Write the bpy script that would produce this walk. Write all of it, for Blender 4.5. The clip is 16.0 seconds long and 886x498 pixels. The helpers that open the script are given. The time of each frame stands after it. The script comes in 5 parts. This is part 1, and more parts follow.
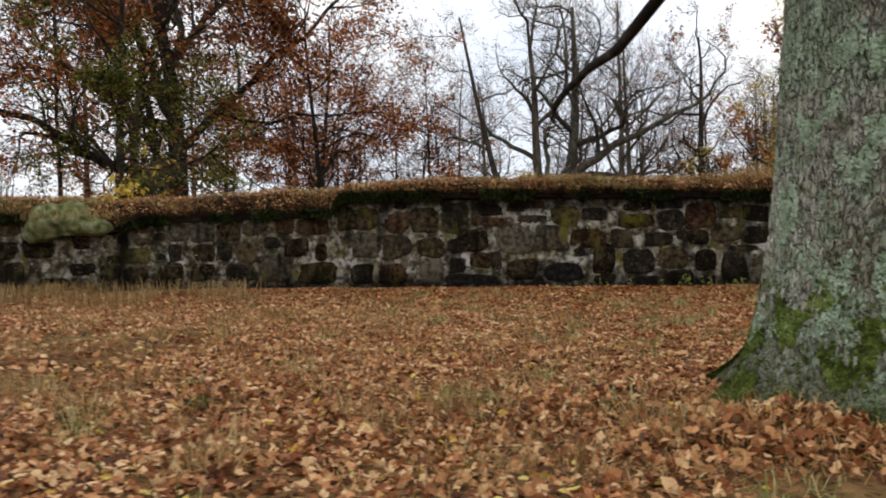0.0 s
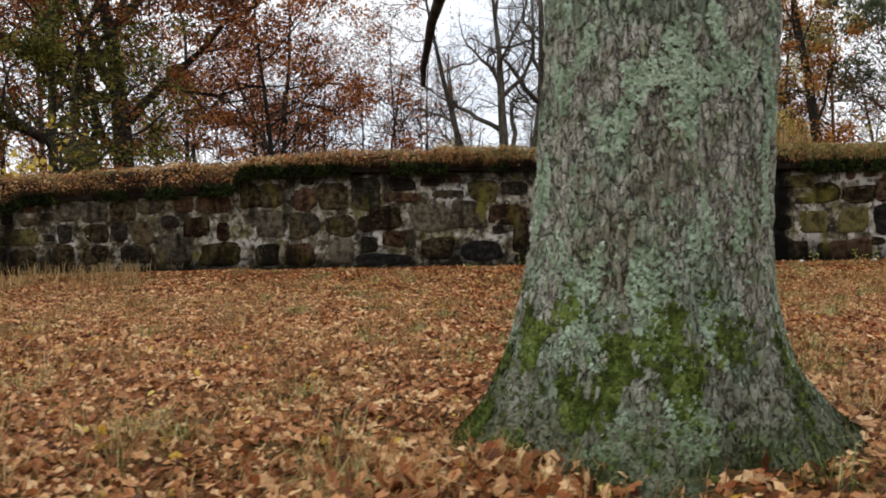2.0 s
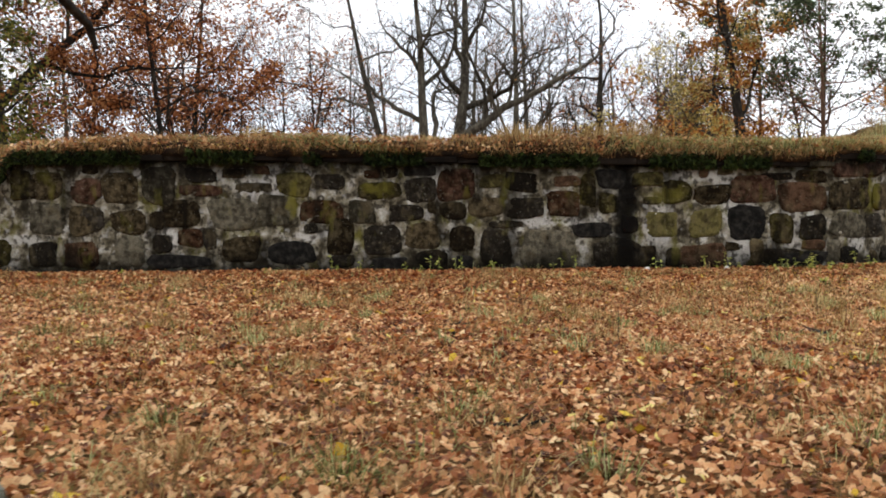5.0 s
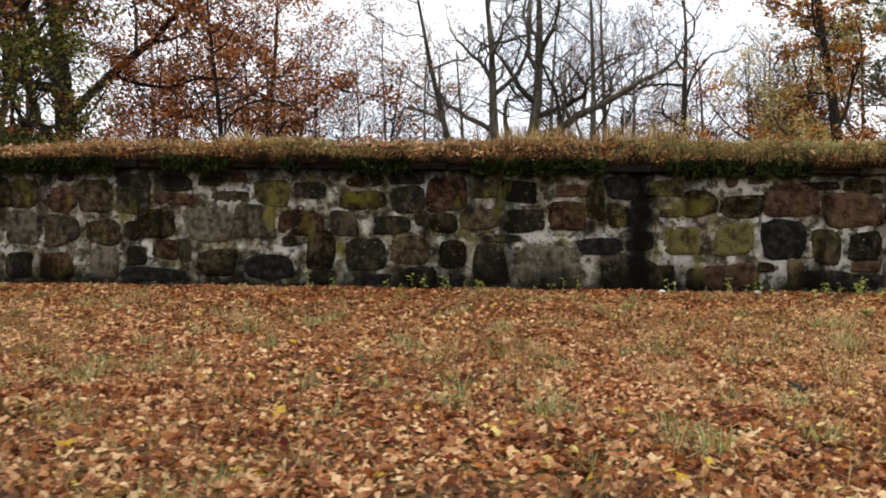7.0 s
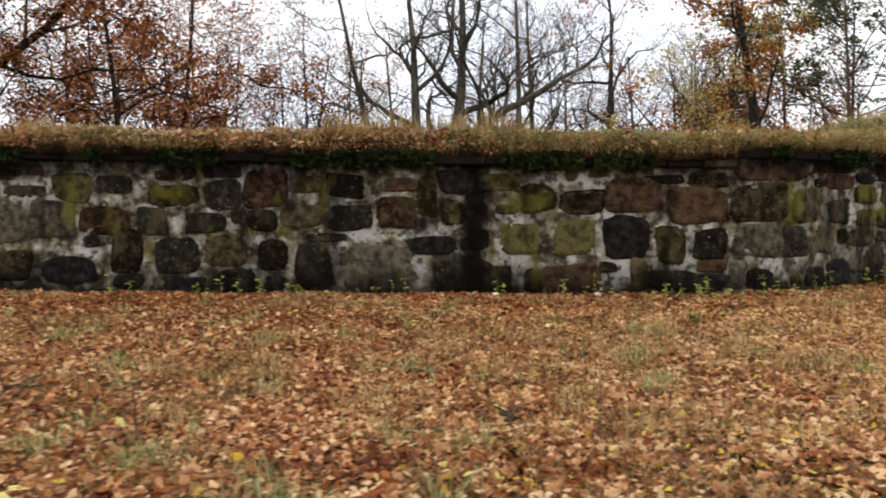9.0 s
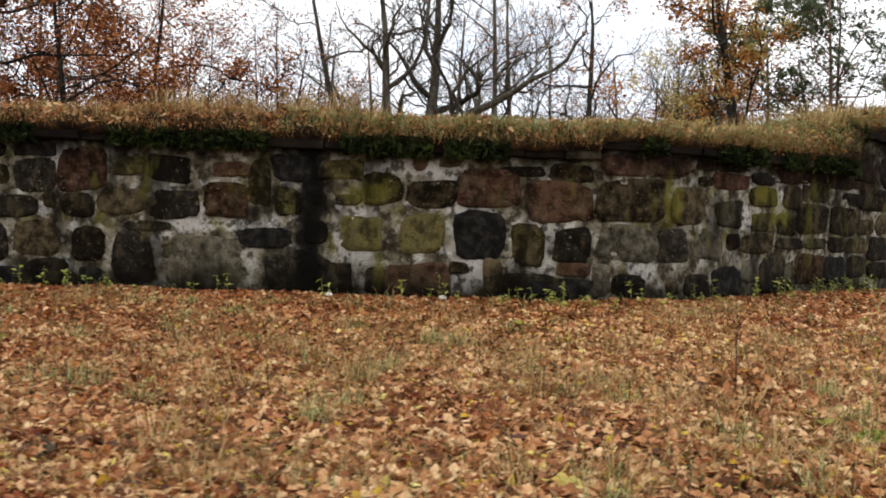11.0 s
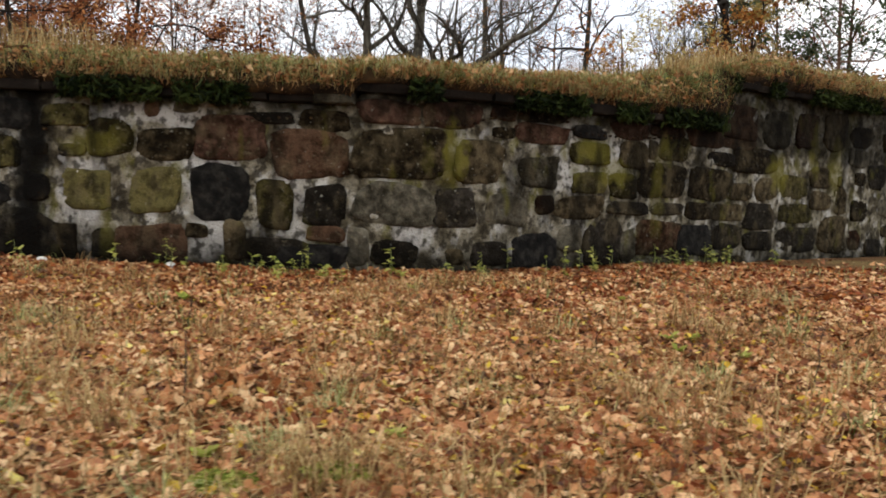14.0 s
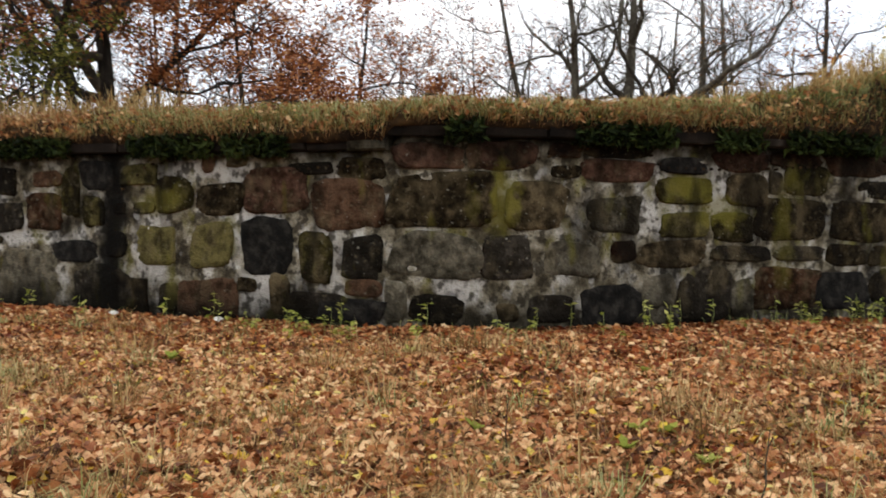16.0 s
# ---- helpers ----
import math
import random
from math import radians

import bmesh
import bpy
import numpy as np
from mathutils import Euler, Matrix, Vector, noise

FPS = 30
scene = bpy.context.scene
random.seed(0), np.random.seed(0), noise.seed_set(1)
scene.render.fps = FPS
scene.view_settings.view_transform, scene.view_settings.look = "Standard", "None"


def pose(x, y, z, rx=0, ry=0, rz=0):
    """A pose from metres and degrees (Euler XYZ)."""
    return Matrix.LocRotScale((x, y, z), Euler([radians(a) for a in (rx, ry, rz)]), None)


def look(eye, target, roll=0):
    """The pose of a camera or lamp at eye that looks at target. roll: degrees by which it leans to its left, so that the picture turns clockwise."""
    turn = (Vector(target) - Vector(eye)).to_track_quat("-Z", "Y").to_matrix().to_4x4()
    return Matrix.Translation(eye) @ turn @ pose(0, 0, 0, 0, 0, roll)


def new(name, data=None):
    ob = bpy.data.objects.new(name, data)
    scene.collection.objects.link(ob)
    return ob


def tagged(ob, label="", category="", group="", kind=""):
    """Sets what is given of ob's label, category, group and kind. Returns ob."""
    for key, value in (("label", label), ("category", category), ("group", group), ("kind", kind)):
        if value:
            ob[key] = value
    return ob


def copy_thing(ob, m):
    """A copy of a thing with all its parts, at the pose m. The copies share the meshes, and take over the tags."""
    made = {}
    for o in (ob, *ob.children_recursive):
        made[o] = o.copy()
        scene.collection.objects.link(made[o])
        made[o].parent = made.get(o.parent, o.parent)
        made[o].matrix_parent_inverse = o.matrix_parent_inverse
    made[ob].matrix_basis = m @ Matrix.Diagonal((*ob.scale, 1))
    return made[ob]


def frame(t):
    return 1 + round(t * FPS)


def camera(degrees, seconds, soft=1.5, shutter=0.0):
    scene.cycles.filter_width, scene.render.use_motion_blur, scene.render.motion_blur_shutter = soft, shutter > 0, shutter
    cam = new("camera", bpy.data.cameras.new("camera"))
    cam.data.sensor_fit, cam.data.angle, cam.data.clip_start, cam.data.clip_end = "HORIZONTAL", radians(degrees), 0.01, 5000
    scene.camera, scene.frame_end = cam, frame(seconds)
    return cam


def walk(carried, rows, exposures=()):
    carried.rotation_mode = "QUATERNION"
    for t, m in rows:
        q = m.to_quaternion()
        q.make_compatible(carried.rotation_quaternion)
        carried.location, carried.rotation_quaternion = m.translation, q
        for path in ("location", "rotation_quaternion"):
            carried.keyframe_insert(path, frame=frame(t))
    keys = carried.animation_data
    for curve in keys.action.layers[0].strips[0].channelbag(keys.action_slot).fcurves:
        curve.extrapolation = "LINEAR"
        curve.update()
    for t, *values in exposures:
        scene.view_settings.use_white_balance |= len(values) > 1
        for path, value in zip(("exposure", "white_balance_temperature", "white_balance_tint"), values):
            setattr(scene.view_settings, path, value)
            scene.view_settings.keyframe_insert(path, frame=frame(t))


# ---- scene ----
cam = camera(58.7, 16.0, soft=1.8, shutter=0.3)
PATH = [
    (0, (3.116, -21.485, 1.226), (2.949, -19.492, 1.237), -0.6),
    (0.5, (3.522, -21.093, 1.235), (3.433, -19.095, 1.219), -0.1),
    (1, (4.014, -20.701, 1.254), (3.919, -18.703, 1.237), -0.8),
    (1.5, (4.464, -20.349, 1.266), (4.318, -18.355, 1.251), -0.1),
    (2, (4.920, -19.936, 1.318), (4.788, -17.941, 1.261), -1.1),
    (2.5, (5.446, -19.574, 1.339), (5.261, -17.583, 1.315), -0.1),
    (3, (5.955, -19.190, 1.340), (5.802, -17.196, 1.319), 0.1),
    (3.5, (6.461, -18.725, 1.364), (6.410, -16.727, 1.309), -0.0),
    (4, (6.993, -18.288, 1.405), (6.931, -16.292, 1.307), -0.0),
    (4.5, (7.507, -17.829, 1.402), (7.474, -15.833, 1.294), -1.3),
    (4.7, (7.722, -17.643, 1.405), (7.722, -15.645, 1.319), -0.4),
    (6.8, (9.916, -15.657, 1.463), (9.657, -13.674, 1.406), 0.3),
    (7, (10.115, -15.484, 1.459), (9.864, -13.501, 1.410), 0.2),
    (7.5, (10.599, -15.049, 1.494), (10.365, -13.065, 1.411), -0.4),
    (8, (11.145, -14.675, 1.508), (10.865, -12.696, 1.452), -0.2),
    (8.5, (11.689, -14.315, 1.468), (11.464, -12.329, 1.421), 0.5),
    (9, (12.271, -13.903, 1.440), (12.148, -11.908, 1.389), -0.0),
    (9.5, (12.897, -13.513, 1.452), (12.868, -11.516, 1.354), -0.3),
    (9.7, (13.134, -13.356, 1.436), (13.097, -11.358, 1.355), 0.2),
    (11.8, (15.868, -11.649, 1.293), (15.649, -9.661, 1.252), 1.6),
    (12, (16.125, -11.511, 1.299), (15.874, -9.527, 1.246), 1.4),
    (12.5, (16.742, -11.157, 1.283), (16.526, -9.169, 1.226), 1.7),
    (13, (17.415, -10.826, 1.290), (17.229, -8.836, 1.236), 1.1),
    (13.5, (18.068, -10.545, 1.315), (17.831, -8.561, 1.230), 2.9),
    (14, (18.662, -10.178, 1.309), (18.470, -8.191, 1.185), 2.3),
    (14.5, (19.292, -9.815, 1.329), (18.965, -7.844, 1.240), 1.2),
    (15, (19.853, -9.395, 1.348), (19.396, -7.450, 1.275), 2.0),
    (15.5, (20.324, -8.960, 1.400), (19.739, -7.049, 1.337), 2.0),
    (16, (20.852, -8.586, 1.448), (20.069, -6.745, 1.418), 1.0),
]
walk(cam, [(t, look(eye, target, roll)) for t, eye, target, roll in PATH], [(0, -.06), (2, .12), (3, .35), (4, .55), (4.7, .48), (7, .42), (12, .38), (16, .40)])

# ---- light: white overcast sky over a thin blue, and a broad weak sun ----
SUN_UP, SUN_TURN = radians(56), radians(255)
world = bpy.data.worlds.new("sky")
scene.world = world
world.use_nodes = True
wn, wl = world.node_tree.nodes, world.node_tree.links
sky = wn.new("ShaderNodeTexSky")
sky.sky_type, sky.sun_disc, sky.sun_elevation, sky.sun_rotation = "NISHITA", False, SUN_UP, SUN_TURN
cloud_place = wn.new("ShaderNodeTexCoord")
cloud_noise = wn.new("ShaderNodeTexNoise")
cloud_noise.inputs["Scale"].default_value, cloud_noise.inputs["Detail"].default_value = 2.2, 6
cloud_ramp = wn.new("ShaderNodeValToRGB")
cloud_ramp.color_ramp.elements[0].position, cloud_ramp.color_ramp.elements[0].color = 0.35, (7.4, 7.9, 8.8, 1)
cloud_ramp.color_ramp.elements[1].position, cloud_ramp.color_ramp.elements[1].color = 0.62, (10.6, 10.4, 10.2, 1)
cloud_mix = wn.new("ShaderNodeMix")
cloud_mix.data_type = "RGBA"
cloud_mix.inputs["Factor"].default_value = 0.88
wl.new(cloud_place.outputs["Generated"], cloud_noise.inputs["Vector"])
wl.new(cloud_noise.outputs["Fac"], cloud_ramp.inputs["Fac"])
wl.new(sky.outputs[0], cloud_mix.inputs[6])
wl.new(cloud_ramp.outputs[0], cloud_mix.inputs[7])
wl.new(cloud_mix.outputs[2], wn["Background"].inputs["Color"])
wn["Background"].inputs["Strength"].default_value = 0.135
sun = new("sun", bpy.data.lights.new("sun", "SUN"))
sun.data.energy, sun.data.angle, sun.data.color = 0.9, radians(30), (1.0, 0.97, 0.93)
sun.matrix_world = look((0, 0, 30), (30 * -math.sin(SUN_TURN) / math.tan(SUN_UP), 30 * -math.cos(SUN_TURN) / math.tan(SUN_UP), 0))


# ---- line of the wall ----
FOOT = [(-30.0, -3.5), (-10.0, -1.0), (-5.0, -.25), (-2.0, 0.0), (16.6, 0.1), (18.1, .95), (21.0, 3.4), (24.0, 6.0), (40.0, 20.0)]
ORIGIN = (-2.0, 0.0)


def along(s):
    """The point of the foot line whose x would be s on the straight stretch, and the outward normal."""
    s = min(max(s, RUN[0][0]), RUN[-1][0] - 1e-6)
    for (a, p, q) in zip(RUN, FOOT, FOOT[1:]):
        length = math.hypot(q[0] - p[0], q[1] - p[1])
        if s <= a[0] + length or q is FOOT[-1]:
            t = (s - a[0]) / length
            n = ((q[1] - p[1]) / length, -(q[0] - p[0]) / length)
            return p[0] + (q[0] - p[0]) * t, p[1] + (q[1] - p[1]) * t, n[0], n[1]


def lengths():
    i = next(k for k, p in enumerate(FOOT) if p == ORIGIN)
    out = [0.0] * len(FOOT)
    out[i] = ORIGIN[0]
    for k in range(i + 1, len(FOOT)):
        out[k] = out[k - 1] + math.dist(FOOT[k], FOOT[k - 1])
    for k in range(i - 1, -1, -1):
        out[k] = out[k + 1] - math.dist(FOOT[k], FOOT[k + 1])
    return [(v,) for v in out]


RUN = lengths()


# ---- materials ----
def material(name, stops, scale=6.0, detail=6.0, rough=0.85, bump=0.3, bump_scale=40.0, vary=0.0, island=0.0, fine=None, stretch=(1, 1, 1), dist=0.02, gloss=0.06, through_light=0.0):
    """Noise through a colour ramp, a finer noise over it, variation by object or by island, and bump."""
    m = bpy.data.materials.new(name)
    m.use_nodes = True
    n, l = m.node_tree.nodes, m.node_tree.links
    bsdf = n["Principled BSDF"]
    bsdf.inputs["Roughness"].default_value = rough
    bsdf.inputs["Specular IOR Level"].default_value = gloss
    geo = n.new("ShaderNodeNewGeometry")
    place = n.new("ShaderNodeVectorMath")
    place.operation = "MULTIPLY"
    place.inputs[1].default_value = stretch
    l.new(geo.outputs["Position"], place.inputs[0])
    tex = n.new("ShaderNodeTexNoise")
    tex.inputs["Scale"].default_value, tex.inputs["Detail"].default_value = scale, detail
    l.new(place.outputs[0], tex.inputs["Vector"])
    fac = tex.outputs["Fac"]
    ramp = n.new("ShaderNodeValToRGB")
    el = ramp.color_ramp.elements
    while len(el) < len(stops):
        el.new(0.5)
    for e, (p, c) in zip(el, stops):
        e.position, e.color = p, (*c, 1)
    src = None
    if island:
        src = geo.outputs["Random Per Island"]
        w = island
    elif vary:
        info = n.new("ShaderNodeObjectInfo")
        src = info.outputs["Random"]
        w = vary
    if src is not None:
        a = n.new("ShaderNodeMath")
        a.operation = "SUBTRACT"
        a.inputs[1].default_value = 0.5
        l.new(src, a.inputs[0])
        b = n.new("ShaderNodeMath")
        b.operation = "MULTIPLY_ADD"
        b.inputs[1].default_value = w
        l.new(a.outputs[0], b.inputs[0])
        l.new(fac, b.inputs[2])
        fac = b.outputs[0]
    l.new(fac, ramp.inputs["Fac"])
    col = ramp.outputs["Color"]
    t2 = n.new("ShaderNodeTexNoise")
    t2.inputs["Scale"].default_value, t2.inputs["Detail"].default_value = bump_scale, 5
    l.new(place.outputs[0], t2.inputs["Vector"])
    mul = n.new("ShaderNodeMix")
    mul.data_type, mul.blend_type = "RGBA", "OVERLAY"
    mul.inputs["Factor"].default_value = 0.55
    l.new(col, mul.inputs[6])
    l.new(t2.outputs["Fac"], mul.inputs[7])
    col = mul.outputs[2]
    for kind, args in (fine or []):
        col = kind(n, l, geo, col, *args)
    l.new(col, bsdf.inputs["Base Color"])
    if bump:
        bp = n.new("ShaderNodeBump")
        bp.inputs["Strength"].default_value, bp.inputs["Distance"].default_value = bump, dist
        l.new(t2.outputs["Fac"], bp.inputs["Height"])
        if bsdf.inputs["Normal"].links:
            l.new(bsdf.inputs["Normal"].links[0].from_socket, bp.inputs["Normal"])
        l.new(bp.outputs[0], bsdf.inputs["Normal"])
    if through_light:
        thin = n.new("ShaderNodeBsdfTranslucent")
        l.new(col, thin.inputs["Color"])
        both = n.new("ShaderNodeMixShader")
        both.inputs[0].default_value = through_light
        l.new(bsdf.outputs[0], both.inputs[1])
        l.new(thin.outputs[0], both.inputs[2])
        l.new(both.outputs[0], n["Material Output"].inputs["Surface"])
    return m


def blotch(n, l, geo, col, colour, scale, lo, hi, stretch=(1, 1, 1), seed=0.0, detail=4.0, amount=1.0):
    """Patches of another colour (lichen, moss, stain)."""
    v = n.new("ShaderNodeVectorMath")
    v.operation = "MULTIPLY_ADD"
    v.inputs[1].default_value, v.inputs[2].default_value = stretch, (seed, seed, seed)
    l.new(geo.outputs["Position"], v.inputs[0])
    t = n.new("ShaderNodeTexNoise")
    t.inputs["Scale"].default_value, t.inputs["Detail"].default_value = scale, detail
    l.new(v.outputs[0], t.inputs["Vector"])
    r = n.new("ShaderNodeMapRange")
    r.inputs["From Min"].default_value, r.inputs["From Max"].default_value, r.inputs["To Max"].default_value = lo, hi, amount
    l.new(t.outputs["Fac"], r.inputs["Value"])
    mix = n.new("ShaderNodeMix")
    mix.data_type = "RGBA"
    l.new(r.outputs[0], mix.inputs["Factor"])
    l.new(col, mix.inputs[6])
    mix.inputs[7].default_value = (*colour, 1)
    return mix.outputs[2]


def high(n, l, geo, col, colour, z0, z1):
    """Dark stain and painted shade under the coping, with an uneven lower edge."""
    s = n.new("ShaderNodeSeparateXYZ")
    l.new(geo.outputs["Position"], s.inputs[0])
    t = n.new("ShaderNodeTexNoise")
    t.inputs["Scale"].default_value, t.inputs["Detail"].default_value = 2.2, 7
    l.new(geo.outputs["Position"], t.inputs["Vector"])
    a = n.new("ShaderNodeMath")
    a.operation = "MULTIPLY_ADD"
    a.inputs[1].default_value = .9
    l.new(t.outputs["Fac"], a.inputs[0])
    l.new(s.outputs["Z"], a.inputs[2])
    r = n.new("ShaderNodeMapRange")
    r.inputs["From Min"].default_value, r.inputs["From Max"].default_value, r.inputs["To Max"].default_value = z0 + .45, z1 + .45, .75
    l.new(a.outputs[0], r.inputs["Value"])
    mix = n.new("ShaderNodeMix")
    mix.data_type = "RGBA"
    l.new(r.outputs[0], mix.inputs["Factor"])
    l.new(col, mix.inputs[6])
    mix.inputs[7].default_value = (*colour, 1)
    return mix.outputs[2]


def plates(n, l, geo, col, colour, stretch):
    """Brown furrows between upright bark plates, with the furrows' shade put into the colour."""
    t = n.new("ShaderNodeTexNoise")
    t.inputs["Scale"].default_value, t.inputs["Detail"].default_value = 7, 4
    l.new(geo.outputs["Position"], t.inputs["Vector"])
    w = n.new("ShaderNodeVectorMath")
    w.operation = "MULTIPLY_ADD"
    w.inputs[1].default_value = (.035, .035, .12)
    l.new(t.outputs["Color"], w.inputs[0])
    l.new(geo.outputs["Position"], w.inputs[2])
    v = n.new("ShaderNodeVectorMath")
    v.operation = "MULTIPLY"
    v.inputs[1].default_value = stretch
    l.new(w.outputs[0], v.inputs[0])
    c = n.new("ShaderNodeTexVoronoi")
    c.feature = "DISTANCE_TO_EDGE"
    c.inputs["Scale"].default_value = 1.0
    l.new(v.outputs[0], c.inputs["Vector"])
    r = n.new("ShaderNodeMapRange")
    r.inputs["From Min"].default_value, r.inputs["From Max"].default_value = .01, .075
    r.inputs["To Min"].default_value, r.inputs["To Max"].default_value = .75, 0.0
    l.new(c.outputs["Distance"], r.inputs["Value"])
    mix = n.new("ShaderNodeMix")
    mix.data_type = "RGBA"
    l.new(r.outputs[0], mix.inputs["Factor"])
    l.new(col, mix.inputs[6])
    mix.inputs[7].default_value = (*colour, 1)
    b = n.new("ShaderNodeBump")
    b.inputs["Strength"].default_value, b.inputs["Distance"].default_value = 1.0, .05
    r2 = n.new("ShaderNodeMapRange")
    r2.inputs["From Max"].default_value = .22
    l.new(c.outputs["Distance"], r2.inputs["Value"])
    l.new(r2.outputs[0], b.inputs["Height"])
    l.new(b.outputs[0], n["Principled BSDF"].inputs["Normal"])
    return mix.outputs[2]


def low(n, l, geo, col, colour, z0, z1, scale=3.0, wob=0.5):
    """Colour thinning out upwards from the ground, its upper edge uneven; growth on bark."""
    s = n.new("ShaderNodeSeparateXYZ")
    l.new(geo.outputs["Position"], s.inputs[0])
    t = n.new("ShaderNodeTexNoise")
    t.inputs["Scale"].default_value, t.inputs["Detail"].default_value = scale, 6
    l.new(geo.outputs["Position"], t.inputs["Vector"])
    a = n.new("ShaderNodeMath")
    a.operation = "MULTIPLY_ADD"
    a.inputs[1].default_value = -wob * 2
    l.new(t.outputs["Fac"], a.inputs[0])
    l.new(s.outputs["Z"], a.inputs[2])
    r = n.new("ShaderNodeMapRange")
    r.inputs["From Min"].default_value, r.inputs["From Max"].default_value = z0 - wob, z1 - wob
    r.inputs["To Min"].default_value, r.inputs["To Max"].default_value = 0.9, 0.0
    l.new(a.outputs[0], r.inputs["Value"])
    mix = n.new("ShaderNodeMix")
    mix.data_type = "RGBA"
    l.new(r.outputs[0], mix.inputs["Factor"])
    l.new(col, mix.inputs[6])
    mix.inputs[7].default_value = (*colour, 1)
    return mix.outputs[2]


def streak(n, l, geo, col, colour, x0, width):
    """A dark wet run down the wall at x0."""
    s = n.new("ShaderNodeSeparateXYZ")
    l.new(geo.outputs["Position"], s.inputs[0])
    t = n.new("ShaderNodeTexNoise")
    t.inputs["Scale"].default_value, t.inputs["Detail"].default_value = 2.5, 7
    l.new(geo.outputs["Position"], t.inputs["Vector"])
    a = n.new("ShaderNodeMath")
    a.operation = "SUBTRACT"
    l.new(s.outputs["X"], a.inputs[0])
    a.inputs[1].default_value = x0 + .35
    b = n.new("ShaderNodeMath")
    b.operation = "MULTIPLY_ADD"
    l.new(t.outputs["Fac"], b.inputs[0])
    b.inputs[1].default_value = .7
    l.new(a.outputs[0], b.inputs[2])
    c = n.new("ShaderNodeMath")
    c.operation = "ABSOLUTE"
    l.new(b.outputs[0], c.inputs[0])
    r = n.new("ShaderNodeMapRange")
    r.inputs["From Min"].default_value, r.inputs["From Max"].default_value = width * .1, width * .95
    r.inputs["To Min"].default_value, r.inputs["To Max"].default_value = .85, 0.0
    l.new(c.outputs[0], r.inputs["Value"])
    mix = n.new("ShaderNodeMix")
    mix.data_type = "RGBA"
    l.new(r.outputs[0], mix.inputs["Factor"])
    l.new(col, mix.inputs[6])
    mix.inputs[7].default_value = (*colour, 1)
    return mix.outputs[2]


def spots(n, l, geo, col, rows):
    """Growth, lime or damp of a given place on the wall: rows of (s, z, half width, half height, colour, amount)."""
    t = n.new("ShaderNodeTexNoise")
    t.inputs["Scale"].default_value, t.inputs["Detail"].default_value = 4.5, 8
    l.new(geo.outputs["Position"], t.inputs["Vector"])
    w = n.new("ShaderNodeVectorMath")
    w.operation = "MULTIPLY_ADD"
    w.inputs[1].default_value = (.5, .5, .5)
    l.new(t.outputs["Color"], w.inputs[0])
    l.new(geo.outputs["Position"], w.inputs[2])
    for s, z, rx, rz, colour, amount in rows:
        x, y, nx, ny = along(s)
        a = n.new("ShaderNodeVectorMath")
        a.operation = "SUBTRACT"
        a.inputs[1].default_value = (x + .25, y + .25, z + .25)
        l.new(w.outputs[0], a.inputs[0])
        b = n.new("ShaderNodeVectorMath")
        b.operation = "MULTIPLY"
        b.inputs[1].default_value = (1 / rx, 1 / rx, 1 / rz)
        l.new(a.outputs[0], b.inputs[0])
        c = n.new("ShaderNodeVectorMath")
        c.operation = "LENGTH"
        l.new(b.outputs[0], c.inputs[0])
        r = n.new("ShaderNodeMapRange")
        r.inputs["From Min"].default_value, r.inputs["From Max"].default_value = .65, 1.15
        r.inputs["To Min"].default_value, r.inputs["To Max"].default_value = amount, 0.0
        l.new(c.outputs["Value"], r.inputs["Value"])
        mix = n.new("ShaderNodeMix")
        mix.data_type = "RGBA"
        l.new(r.outputs[0], mix.inputs["Factor"])
        l.new(col, mix.inputs[6])
        mix.inputs[7].default_value = (*colour, 1)
        col = mix.outputs[2]
    return col


MUSTARD, LIME, DAMP = (.14, .125, .022), (.50, .48, .44), (.006, .005, .004)
ON_JOINTS = [(14.14, 1.75, .3, .6, LIME, .8), (13.6, 2.33, .9, .14, LIME, .7), (14.4, 1.6, .5, .2, LIME, .8), (20.96, 2.1, .3, .35, LIME, .9), (20.0, 2.05, .3, .55, LIME, .8), (1.1, 2.44, .7, .16, LIME, .9), (1.85, .95, .3, .25, LIME, .8),
             (4.07, 2.15, .8, .3, LIME, .7), (7.82, 2.2, .25, .4, LIME, .8), (10.3, 1.35, .9, .14, LIME, .8), (14.5, .7, .4, .35, LIME, .8), (17.3, .9, .3, .4, LIME, .7), (12.7, 1.25, .35, .6, LIME, .7), (15.6, 1.5, .25, .9, LIME, .5), (5.1, 1.05, .5, .12, LIME, .8), (-1.6, 1.0, .9, .12, LIME, .7)]
ON_ALL = [(17.85, 1.93, .2, .5, MUSTARD, .75), (20.5, 2.2, .4, .22, MUSTARD, .7), (20.9, 1.85, .5, .2, MUSTARD, .6), (25.5, 2.08, .35, .4, MUSTARD, .7), (26.75, 2.6, .2, .6, MUSTARD, .7), (27.6, 2.3, .3, .6, MUSTARD, .55), (4.63, 1.85, .14, .4, MUSTARD, .75),
          (12.85, 1.9, .45, .2, MUSTARD, .5), (22.0, 1.6, .2, .8, MUSTARD, .35), (11.95, 1.5, .28, 1.6, DAMP, .9), (6.5, 2.1, .4, .16, MUSTARD, .6)]
M_SOIL = material("soil", [(0.3, (.05, .024, .010)), (0.5, (.13, .062, .024)), (0.7, (.24, .13, .055))], 9, 8, 0.95, 0.9, 45, fine=[(blotch, ((.20, .15, .06), .5, .45, .65, (1, 1.5, 1), 3.0, 6, .6)), (blotch, ((.03, .018, .009), 22, .55, .62, (1, 1, 1), 6.0, 3, .7))])
